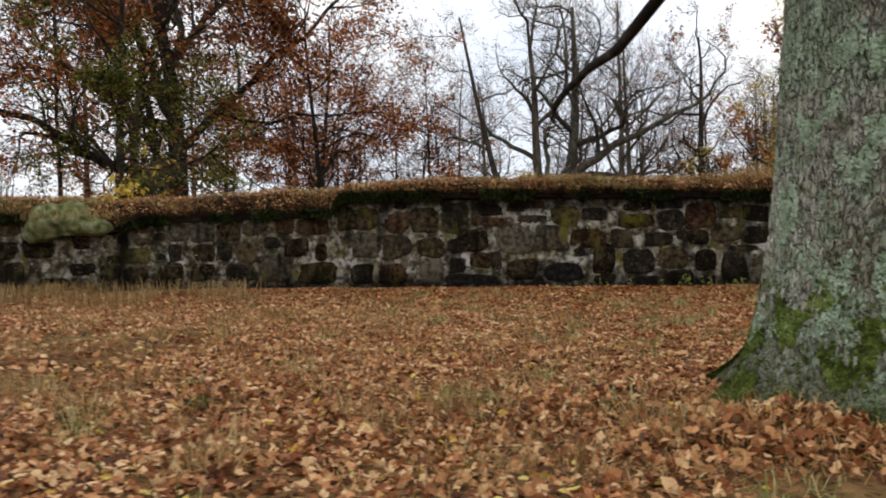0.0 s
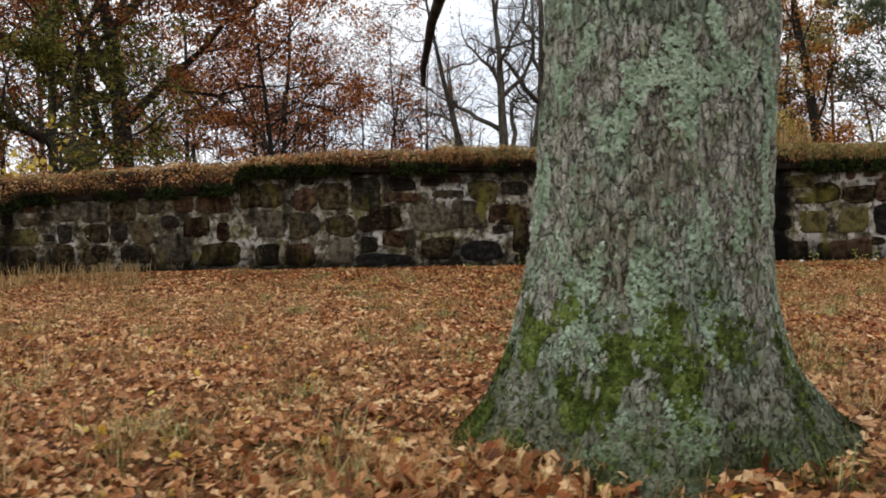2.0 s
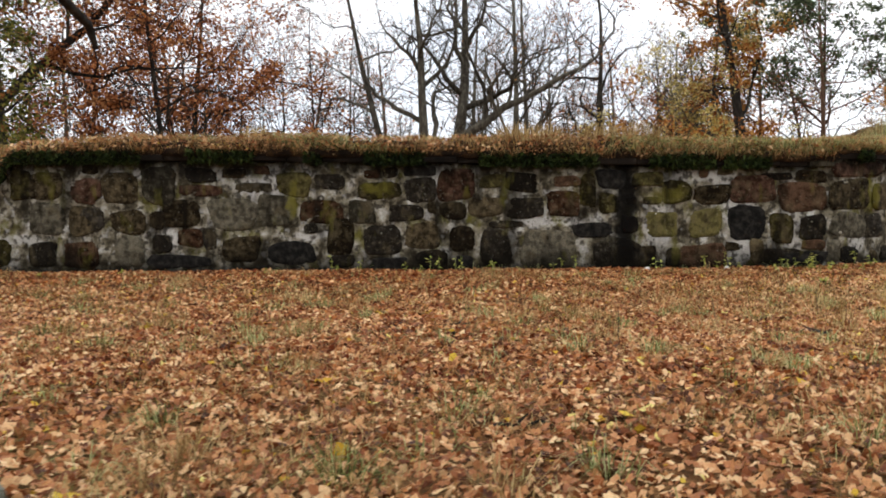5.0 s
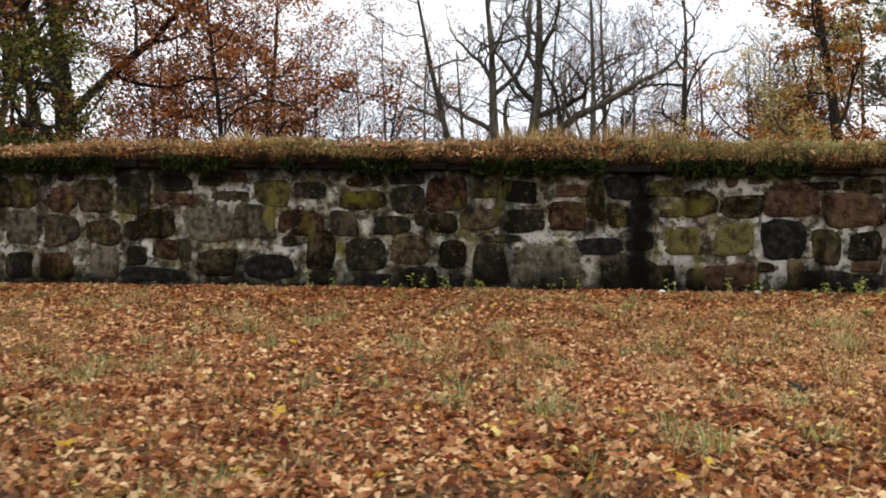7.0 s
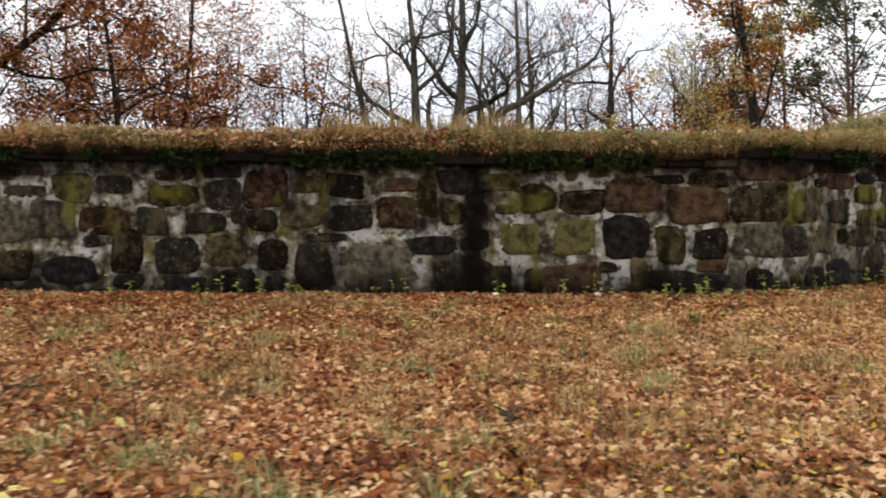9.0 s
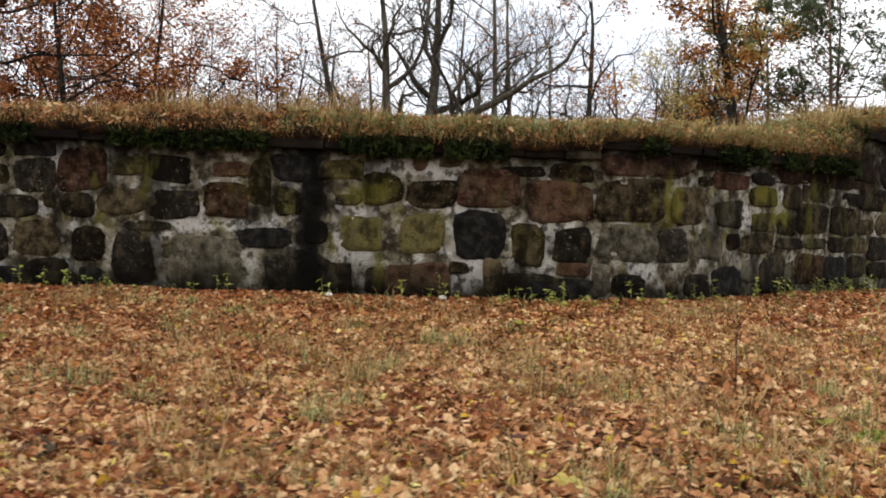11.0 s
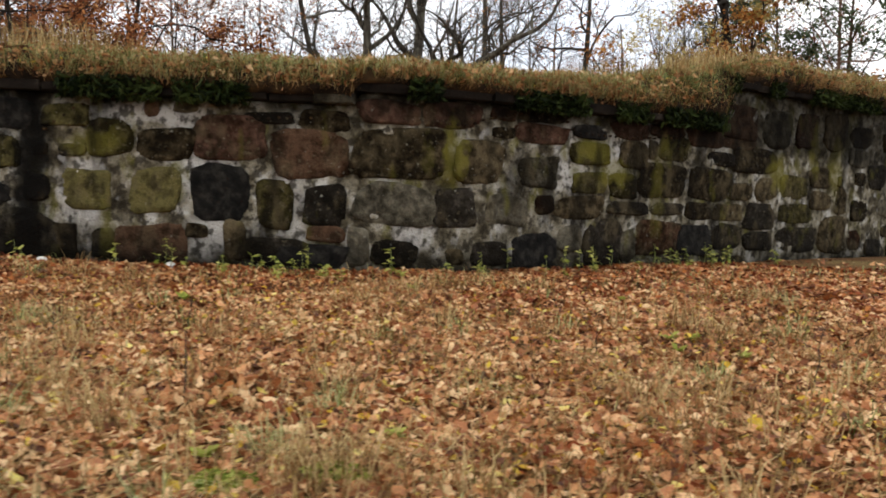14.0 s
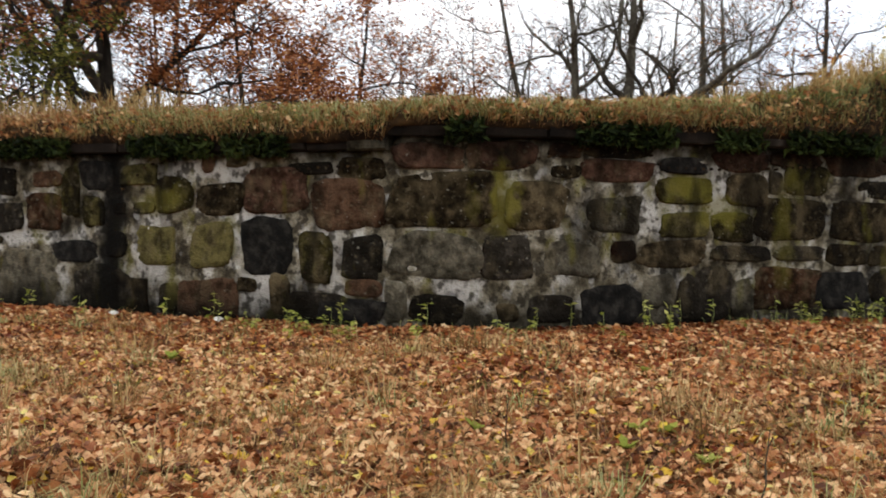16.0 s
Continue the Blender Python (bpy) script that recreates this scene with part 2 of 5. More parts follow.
M_LEAF = material("fallen_leaf", [(0.08, (.07, .022, .007)), (0.27, (.22, .065, .018)), (0.47, (.38, .155, .06)), (0.66, (.57, .28, .115)), (0.9, (.74, .51, .27))], 2.0, 3, 0.5, 0.2, 60, island=0.85, gloss=.2, through_light=.2)
M_LEAF_YELLOW = material("yellow_leaf", [(0.2, (.5, .3, .03)), (0.5, (.62, .45, .06)), (0.8, (.7, .6, .2))], 2.0, 3, 0.5, 0.2, 60, island=0.8, through_light=.2)
M_LEAF_RED = material("red_leaf", [(0.2, (.10, .02, .008)), (0.5, (.24, .06, .018)), (0.8, (.40, .15, .045))], 2.0, 3, 0.5, 0.2, 60, island=0.8, through_light=.2)
M_STRAW = material("dry_grass", [(0.2, (.14, .08, .03)), (0.5, (.33, .21, .085)), (0.8, (.56, .43, .21))], 1.0, 3, 0.8, 0, 60, island=0.7, through_light=.42)
M_RUST_GRASS = material("rusty_grass", [(0.2, (.10, .045, .016)), (0.5, (.29, .14, .045)), (0.8, (.48, .31, .13))], 1.0, 3, 0.8, 0, 60, island=0.7, through_light=.42)
M_GREEN_GRASS = material("green_grass", [(0.2, (.07, .09, .022)), (0.5, (.24, .27, .09)), (0.8, (.46, .49, .24))], 1.0, 3, 0.7, 0, 60, island=0.7, through_light=.42)
# Fern green, with the shade under the turf lip put into the colour.
M_FERN_SHADED = material("shaded_fern_green", [(0.2, (.003, .005, .0015)), (0.5, (.010, .017, .004)), (0.8, (.04, .055, .014))], 1.0, 3, 0.6, 0, 60, island=0.6)
# Stains; high paints the coping's shade in too, low darkens towards the foot.
STAINS_AND_SHADE = [(spots, (ON_ALL,)), (blotch, ((.007, .0055, .004), 1.2, .54, .64, (1.8, 1, .45), 3.0, 8, .75)), (blotch, ((.12, .11, .02), 1.5, .61, .74, (1.8, 1, .8), 9.0, 7, .6)), (streak, ((.004, .0035, .003), 11.95, .42)), (streak, ((.006, .005, .004), -7.5, .5)), (low, ((.0035, .003, .002), 0.3, 0.85, 2.5, .36)), (high, ((.003, .0025, .002), 2.28, 2.6))]
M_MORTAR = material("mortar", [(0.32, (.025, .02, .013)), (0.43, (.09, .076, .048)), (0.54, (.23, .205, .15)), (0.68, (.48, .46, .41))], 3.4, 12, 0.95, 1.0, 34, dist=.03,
                    fine=[(spots, (ON_JOINTS,)), (blotch, ((.025, .02, .013), 8, .50, .60, (1, 1, 1), 1.5, 9, .85)), (blotch, ((.42, .41, .39), 5, .60, .68, (1, 1, .8), 6.5, 10, .55)), (blotch, ((.13, .12, .02), 2.2, .57, .68, (1.4, 1, .8), 12.0, 7, .7)), (blotch, ((.008, .007, .005), 38, .64, .68, (1, 1, 1), 2.5, 3, .8))] + STAINS_AND_SHADE)
STONE_FINE = [(blotch, ((.28, .27, .22), 17.0, .68, .72, (1, 1, 1), 5.0, 3, .55)), (blotch, ((.10, .078, .042), 3.0, .54, .66, (1, 1, .7), 11.0, 10, .5)), (blotch, ((.007, .005, .003), 6, .54, .64, (1, 1, .85), 2.0, 10, .55)), (blotch, ((.14, .115, .07), 14, .60, .68, (1, 1, 1), 8.0, 9, .4))] + STAINS_AND_SHADE
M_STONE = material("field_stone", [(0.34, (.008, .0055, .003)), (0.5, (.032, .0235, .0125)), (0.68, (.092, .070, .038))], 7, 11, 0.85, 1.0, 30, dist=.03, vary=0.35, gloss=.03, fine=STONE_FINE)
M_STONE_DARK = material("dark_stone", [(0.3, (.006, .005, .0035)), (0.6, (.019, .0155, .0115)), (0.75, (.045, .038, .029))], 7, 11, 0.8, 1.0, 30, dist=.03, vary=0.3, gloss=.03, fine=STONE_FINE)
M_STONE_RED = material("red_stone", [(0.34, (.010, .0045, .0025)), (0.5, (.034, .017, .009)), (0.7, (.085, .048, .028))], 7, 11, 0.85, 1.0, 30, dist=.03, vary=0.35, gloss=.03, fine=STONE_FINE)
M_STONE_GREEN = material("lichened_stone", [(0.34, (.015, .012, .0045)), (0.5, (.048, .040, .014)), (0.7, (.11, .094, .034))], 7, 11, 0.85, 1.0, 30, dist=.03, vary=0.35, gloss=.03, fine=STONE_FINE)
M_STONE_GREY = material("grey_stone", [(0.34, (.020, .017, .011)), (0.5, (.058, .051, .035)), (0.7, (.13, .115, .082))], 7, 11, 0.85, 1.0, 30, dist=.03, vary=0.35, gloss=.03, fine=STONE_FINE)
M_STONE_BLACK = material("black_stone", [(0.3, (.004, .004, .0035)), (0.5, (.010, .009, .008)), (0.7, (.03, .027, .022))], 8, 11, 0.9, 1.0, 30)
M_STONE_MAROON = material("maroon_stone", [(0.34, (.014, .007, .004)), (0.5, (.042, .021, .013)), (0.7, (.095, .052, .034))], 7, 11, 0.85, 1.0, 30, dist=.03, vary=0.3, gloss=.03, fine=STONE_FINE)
M_MOSS = material("moss", [(0.2, (.018, .026, .005)), (0.5, (.055, .075, .014)), (0.8, (.14, .18, .045))], 6, 6, 0.95, 0.6, 90, island=.5)
M_WEED = material("weed_leaf", [(0.2, (.12, .16, .02)), (0.5, (.30, .33, .06)), (0.8, (.5, .5, .15))], 2, 3, 0.6, 0.2, 60, island=.7, through_light=.42)
# Dark slabs, taken to near black with the shade under the turf.
M_COPING_SHADED = material("shaded_coping_stone", [(0.35, (.006, .005, .004)), (0.6, (.016, .012, .009)), (0.78, (.06, .05, .04))], 3, 8, 0.9, 0.7, 25)
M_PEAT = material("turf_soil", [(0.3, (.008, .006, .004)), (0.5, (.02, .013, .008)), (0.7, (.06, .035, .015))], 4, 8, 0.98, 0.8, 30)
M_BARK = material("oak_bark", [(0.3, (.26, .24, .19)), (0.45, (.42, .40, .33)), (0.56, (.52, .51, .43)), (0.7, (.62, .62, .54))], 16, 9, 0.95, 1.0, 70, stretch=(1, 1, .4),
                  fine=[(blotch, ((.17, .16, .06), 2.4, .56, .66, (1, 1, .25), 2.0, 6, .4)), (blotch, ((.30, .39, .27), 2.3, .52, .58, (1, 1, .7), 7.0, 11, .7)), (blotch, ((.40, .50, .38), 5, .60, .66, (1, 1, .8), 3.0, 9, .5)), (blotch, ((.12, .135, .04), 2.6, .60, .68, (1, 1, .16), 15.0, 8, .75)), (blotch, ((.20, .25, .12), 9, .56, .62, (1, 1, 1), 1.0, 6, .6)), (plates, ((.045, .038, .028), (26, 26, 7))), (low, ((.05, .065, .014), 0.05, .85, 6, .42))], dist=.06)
M_LICHEN = material("lichen", [(0.2, (.10, .14, .08)), (0.5, (.24, .31, .21)), (0.8, (.40, .50, .38))], 6, 6, 0.95, 0.6, 90, island=.5, fine=[(low, ((.08, .11, .02), 0.05, 0.5, 5, .3))])
M_TRUNK = material("trunk_bark", [(0.3, (.03, .026, .02)), (0.5, (.075, .065, .05)), (0.7, (.14, .13, .10))], 4, 8, 0.95, 0.6, 25, vary=.3, stretch=(1, 1, .3))
M_TRUNK_DARK = material("dark_bark", [(0.3, (.014, .012, .01)), (0.5, (.032, .027, .022)), (0.7, (.07, .06, .045))], 4, 8, 0.95, 0.6, 25, vary=.3, stretch=(1, 1, .3))
M_PINE = material("pine_bark", [(0.3, (.05, .03, .02)), (0.5, (.12, .07, .045)), (0.7, (.2, .12, .08))], 4, 8, 0.95, 0.6, 25, vary=.3, stretch=(1, 1, .3))
M_F_RUST = material("rust_foliage", [(0.15, (.09, .028, .011)), (0.45, (.24, .078, .026)), (0.75, (.43, .165, .055)), (.9, (.56, .27, .10))], .8, 3, 0.6, 0, 60, island=0.8, through_light=.42)
M_F_ORANGE = material("orange_foliage", [(0.15, (.14, .045, .012)), (0.5, (.36, .14, .035)), (0.85, (.55, .28, .08))], .8, 3, 0.6, 0, 60, island=0.8, through_light=.42)
M_F_GREEN = material("green_foliage", [(0.15, (.03, .035, .008)), (0.5, (.095, .105, .02)), (0.85, (.25, .22, .05))], .8, 3, 0.6, 0, 60, island=0.8, through_light=.42)
M_F_YELLOW = material("yellow_foliage", [(0.15, (.3, .17, .02)), (0.5, (.55, .38, .05)), (0.85, (.7, .55, .15))], .8, 3, 0.6, 0, 60, island=0.8, through_light=.42)
M_F_PALE = material("pale_foliage", [(0.15, (.3, .22, .05)), (0.5, (.55, .42, .12)), (0.85, (.7, .6, .25))], .8, 3, 0.6, 0, 60, island=0.8, through_light=.42)
M_NEEDLE = material("needles", [(0.15, (.03, .045, .022)), (0.5, (.08, .11, .055)), (0.85, (.15, .19, .10))], .8, 3, 0.6, 0, 60, island=0.8, through_light=.3)
M_LOOSE = material("loose_stone", [(0.3, (.05, .055, .06)), (0.6, (.12, .125, .13)), (0.8, (.2, .2, .19))], 12, 8, 0.8, 0.6, 50)
M_CLOD = material("dark_clod", [(0.3, (.006, .004, .003)), (0.6, (.02, .013, .009))], 12, 8, 0.9, 0.8, 50)
M_LIME = material("fallen_lime", [(0.3, (.45, .43, .38)), (0.6, (.65, .63, .58))], 20, 6, 0.9, 0.5, 60)
M_BOULDER = material("mossy_boulder", [(0.3, (.04, .045, .018)), (0.5, (.12, .13, .05)), (0.7, (.24, .235, .15))], 5, 8, 0.95, 0.7, 30)


# ---- mesh helpers ----
def mesh_object(name, verts, faces, mat, parent=None, smooth=False):
    me = bpy.data.meshes.new(name)
    me.from_pydata(verts if isinstance(verts, list) else verts.tolist(), [], faces if isinstance(faces, list) else faces.tolist())
    me.materials.append(mat)
    if smooth:
        me.shade_smooth()
    ob = new(name, me)
    ob.parent = parent
    return ob


def scatter(name, places, shape, faces, mat, label, group="", category="", parent=None, kind="stuff"):
    """Many copies of one small shape joined in one mesh. places: matrices (n,3,3) and offsets (n,3)."""
    turn, off = places
    v = np.einsum("nij,kj->nki", turn, shape) + off[:, None, :]
    n, k = len(off), len(shape)
    f = (np.asarray(faces)[None] + (np.arange(n) * k)[:, None, None]).reshape(-1, len(faces[0]))
    ob = mesh_object(name, v.reshape(-1, 3), f, mat, parent)
    return tagged(ob, label, category, group, kind)


def turns(rng, n, tilt, size, lo=0.7, hi=1.3):
    """Random turns about z with a lean of about tilt radians, scaled."""
    a, b, c = rng.uniform(0, 2 * math.pi, n), rng.normal(0, tilt, n), rng.normal(0, tilt, n)
    s = size * rng.uniform(lo, hi, n)
    ca, sa, cb, sb, cc, sc = np.cos(a), np.sin(a), np.cos(b), np.sin(b), np.cos(c), np.sin(c)
    z, o = np.zeros(n), np.ones(n)
    rz = np.stack([ca, -sa, z, sa, ca, z, z, z, o], 1).reshape(n, 3, 3)
    rx = np.stack([o, z, z, z, cb, -sb, z, sb, cb], 1).reshape(n, 3, 3)
    ry = np.stack([cc, z, sc, z, o, z, -sc, z, cc], 1).reshape(n, 3, 3)
    return (rx @ ry @ rz) * s[:, None, None]


# ---- the lie of the land ----
def hump(x, y, cx, cy, r, h):
    return h * np.exp(-((x - cx) ** 2 + (y - cy) ** 2) / (r * r))


OAK = (5.81, -15.215)
OAK_R = .95
OAK_LIMB = [(5.55, -14.8, 4.8), (4.95, -13.3, 4.15), (4.42, -12.0, 3.62), (4.22, -10.6, 3.72), (4.05, -9.2, 3.74), (3.9, -8.2, 3.68), (3.88, -7.97, 3.46)]
TWIGS = [(-1.6, -11.3, 150, .4), (8.05, -7.35, 20, .3), (8.3, -12.1, 5, .45), (12.4, -8.2, 100, .35)]


def land(x, y):
    x, y = np.asarray(x, float), np.asarray(y, float)
    z = 0.03 * np.sin(x * .9 + 1) * np.sin(y * .7) + 0.02 * np.sin(x * 2.3) * np.sin(y * 2.1 + 1)
    rise = np.clip((y + 5.0) / 5.0, 0, 1)
    return z + hump(x, y, OAK[0], OAK[1], 1.7, .12) + hump(x, y, 4.75, -16.45, .5, .13) + hump(x, y, 16.95, -5.6, .28, .12) + .27 * rise * rise * (3 - 2 * rise) + .012 * np.clip(x - 14, 0, 12)


def graded(a, b, fine_a, fine_b, step, coarse):
    left = list(np.geomspace(1, abs(a - fine_a) + 1, coarse) * -1 + 1 + fine_a)[::-1][:-1]
    right = list(np.geomspace(1, abs(b - fine_b) + 1, coarse) - 1 + fine_b)[1:]
    return np.array(left + list(np.arange(fine_a, fine_b + 1e-6, step)) + right)


def make_ground():
    xs, ys = graded(-1500, 1500, -8, 24, .2, 24), graded(-1500, 1500, -13, 2, .2, 24)
    gx, gy = np.meshgrid(xs, ys, indexing="ij")
    v = np.stack([gx, gy, land(gx, gy)], -1).reshape(-1, 3)
    i = np.arange(len(xs) - 1)[:, None] * len(ys) + np.arange(len(ys) - 1)[None]
    f = np.stack([i, i + len(ys), i + len(ys) + 1, i + 1], -1).reshape(-1, 4)
    return tagged(mesh_object("ground", v, f, M_SOIL, None, True), "brown earth of a park lawn under fallen leaves and dry grass", kind="structure")


ground = make_ground()


# ---- trees ----
def tubes(segs, sides):
    """Tapered tubes from rows (p0, p1, r0, r1), as vertex and face arrays."""
    a = np.array([s[0] for s in segs], float)
    b = np.array([s[1] for s in segs], float)
    ra, rb = np.array([s[2] for s in segs]), np.array([s[3] for s in segs])
    d = b - a
    d /= np.linalg.norm(d, axis=1)[:, None] + 1e-9
    up = np.where(np.abs(d[:, 2:3]) > .9, np.array([[1.0, 0, 0]]), np.array([[0, 0, 1.0]]))
    u = np.cross(d, up)
    u /= np.linalg.norm(u, axis=1)[:, None] + 1e-9
    w = np.cross(d, u)
    ang = np.arange(sides) * 2 * math.pi / sides
    ring = np.cos(ang)[None, :, None] * u[:, None, :] + np.sin(ang)[None, :, None] * w[:, None, :]
    v = np.concatenate([a[:, None] + ring * ra[:, None, None], b[:, None] + ring * rb[:, None, None]], 1).reshape(-1, 3)
    k = np.arange(sides)
    f = np.stack([k, (k + 1) % sides, (k + 1) % sides + sides, k + sides], 1)
    f = (f[None] + (np.arange(len(segs)) * 2 * sides)[:, None, None]).reshape(-1, 4)
    return v, f


def chained(segs, sides):
    """The same, with the rings shared where one segment goes on from the last, and closed ends."""
    verts, faces, prev = [], [], None
    ang = np.arange(sides) * 2 * math.pi / sides
    for k, (a, b, ra, rb) in enumerate(segs):
        d = unit(np.array(b) - np.array(a))
        go_on = prev is not None and np.allclose(prev[0], a)
        follow = k + 1 < len(segs) and np.allclose(segs[k + 1][0], b)
        d2 = unit(d + unit(np.array(segs[k + 1][1]) - np.array(segs[k + 1][0]))) if follow else d
        for p, r, dd, need in ((a, ra, d, not go_on), (b, rb, d2, True)):
            if not need:
                continue
            up = np.array([1.0, 0, 0]) if abs(dd[2]) > .8 else np.array([0, 0, 1.0])
            u = unit(np.cross(dd, up))
            w = np.cross(dd, u)
            ring = len(verts)
            verts += [tuple(np.array(p) + r * (math.cos(t) * u + math.sin(t) * w)) for t in ang]
            if p is a:
                start = ring
        first = prev[1] if go_on else start
        # turn the ring to the nearest corner, so that the tube is not pinched
        near = min(range(sides), key=lambda m: sum(math.dist(verts[first + i], verts[ring + (i + m) % sides]) for i in range(sides)))
        faces += [(first + i, first + (i + 1) % sides, ring + (i + 1 + near) % sides, ring + (i + near) % sides) for i in range(sides)]
        prev = (b, ring)
        if not follow:
            faces.append(tuple(ring + i for i in range(sides)))
    return verts, faces


def unit(v):
    return v / (np.linalg.norm(v) + 1e-9)


class Growth:
    """Branches of one tree: trunk, limbs and twigs as segments, and the tips where leaves sit."""

    def __init__(self, seed, gnarl=0.25, droop=0.0, upward=0.3, stout=1.0, wide=1.0):
        self.stout, self.wide = stout, wide
        self.rng = np.random.default_rng(seed)
        self.gnarl, self.droop, self.upward = gnarl, droop, upward
        self.trunk, self.limbs, self.twigs, self.tips = [], [], [], []

    def branch(self, p, d, length, r, level, counts, first=0.25, taper=0.35):
        rng = self.rng
        n = (9, 7, 5, 3, 2)[min(level, 4)]
        step, pts, rad = length / n, [np.array(p, float)], [r]
        g = self.gnarl * (0.25 if level == 0 else 1)
        for i in range(n):
            d = unit(d + rng.normal(0, g, 3) * (0.55 if level == 0 else 1) + np.array([0, 0, self.upward * (0.25 if level else 0.35) - self.droop * .25 * (level > 1)]))
            pts.append(pts[-1] + d * step)
            rad.append(r * (1 - (1 - taper) * (i + 1) / n))
        if level == 1 or not self.limbs:
            self.limbs.append([[]])
        if level == 2:
            self.limbs[-1].append([])
        into = (self.trunk, self.limbs[-1][0], self.limbs[-1][-1], self.twigs, self.twigs)[min(level, 4)]
        for i in range(n):
            into.append((pts[i], pts[i + 1], rad[i], rad[i + 1]))
        if level >= len(counts):
            self.tips.extend(pts[1:])
            return
        for j in range(counts[level]):
            t = first + (1 - first) * (j + rng.uniform(0, 1)) / counts[level]
            i = min(int(t * n), n - 1)
            base = pts[i] + (pts[i + 1] - pts[i]) * (t * n - i)
            along = unit(pts[i + 1] - pts[i])
            side = unit(np.cross(along, rng.normal(0, 1, 3)))
            out = rng.uniform(.5, 1.0) if level else rng.uniform(.45, 1.25)
            nd = unit(along * (1 - .35 * out) + side * out)
            self.branch(base, nd, length * (1.05 - .6 * t) * rng.uniform(.45, .8) * (.75 * self.wide if level == 0 else .85), rad[i] * rng.uniform(.35, .6) * (self.stout if level == 0 else 1), level + 1, counts, .2, .3)
        if level:
            self.branch(pts[-1], d, length * .4, rad[-1], min(level + 1, len(counts)), counts, .1, .3)


def grown_limbs(g, sides, bark, tree, split=True):
    """Each limb a part, its branches pieces of it; on slight trees the branches stay one tangle."""
    rest = []
    for main, *offshoots in g.limbs:
        if not main:
            continue
        v, f = chained(main, sides)
        limb = mesh_object("limb", v, f, bark, tree, True)
        for segs in offshoots:
            if split and segs:
                v, f = chained(segs, sides)
                mesh_object("branch", v, f, bark, limb, True)
            else:
                rest += segs
    if rest:
        v, f = chained(rest, 4)
        tagged(mesh_object("branch_tangle", v, f, bark, tree, True), kind="stuff")


LEAF_SHAPE = np.array([(-.5, 0, 0), (0, -.36, .06), (.55, 0, -.05), (0, .36, .08)])


def make_tree(name, label, seed, height, r, counts, bark, leaf=None, leaves=0, leaf_size=.2, gnarl=.25, droop=0.0, upward=.3, first=.3, lean=(0, 0), stems=1, low_leaf=0.0, spread=.35, category="tree", group="", stout=1.0, wide=1.0, split=True):
    tree = tagged(new(name), label, category, group)
    g = Growth(seed, gnarl, droop, upward, stout, wide)
    for s in range(stems):
        a = s * 2.4 + seed
        off = np.array([math.cos(a), math.sin(a), 0]) * (.4 * r * (stems > 1))
        d = unit(np.array([lean[0] + .22 * math.cos(a) * (stems > 1), lean[1] + .22 * math.sin(a) * (stems > 1), 1.0]))
        g.branch(off + np.array([0, 0, -.3]), d, height * (1 - .12 * s), r * (1 - .15 * s), 0, counts, first, .22)
    v, f = chained(g.trunk, 9)
    mesh_object("trunk", v, f, bark, tree, True)
    grown_limbs(g, 5, bark, tree, split)
    if g.twigs:
        v, f = tubes([(a, b, max(ra, .012), max(rb, .010)) for a, b, ra, rb in g.twigs], 3)
        tagged(mesh_object("twig_tangle", v, f, bark, tree), kind="stuff")
    if leaf and leaves:
        rng = g.rng
        tips = np.array(g.tips)
        w = np.clip(tips[:, 2] / height - low_leaf if low_leaf >= 0 else 1.2 - tips[:, 2] / height, .05, None)
        clump = np.array([noise.noise(Vector(t * .45 + seed)) for t in tips])
        w = w * np.clip(clump * 1.6 + .18, .01, None)
        pick = rng.choice(len(tips), leaves, p=w / w.sum())
        at = tips[pick] + rng.normal(0, spread, (leaves, 3)) * np.array([1, 1, .6])
        scatter("foliage", (turns(rng, leaves, .6, leaf_size, .5, 1.4), at), LEAF_SHAPE, [(0, 1, 2, 3)], leaf, "", parent=tree)
    return tree


def plant(tree, x, y, turn=0.0, size=1.0, z=0.0):
    m = pose(x, y, z, 0, 0, turn)
    made = copy_thing(tree, m)
    made.scale = (size, size, size)
    return made


# ---- plan of the wall: foot line, heights along it ----
TOP = [(-40, 2.2), (-9.9, 2.2), (-9.8, 1.78), (-7.6, 1.84), (-6.9, 2.12), (-1.75, 2.28), (-1.5, 2.72), (3, 2.72), (9, 2.62), (16.44, 2.5), (16.5, 2.68), (19, 2.70), (23.5, 2.78), (23.6, 3.5), (45, 3.8)]
TURF = [(-40, 2.95), (-9.9, 2.85), (-8, 2.72), (-6.5, 2.80), (-4.2, 2.95), (-2.5, 3.02), (-.5, 3.2), (2, 3.25), (12, 3.18), (16, 3.09), (18.5, 3.15), (21, 3.33), (23.3, 3.82), (25, 4.2), (45, 4.6)]
STEPS = [-1.6, 16.47, 23.55]
BAYS = []
BAYS.append({'y': [(-7.84, 0.8, 0.53, 0.44), (-6.02, 1.86, 0.6, 0.45)], 'g': [(-7.16, 1.24, 0.71, 0.44)], 'b': [(-7.14, 0.72, 0.67, 0.44), (-6.13, 0.68, 0.57, 0.64)], 'd': [(-6.08, 1.29, 0.36, 0.45)]})
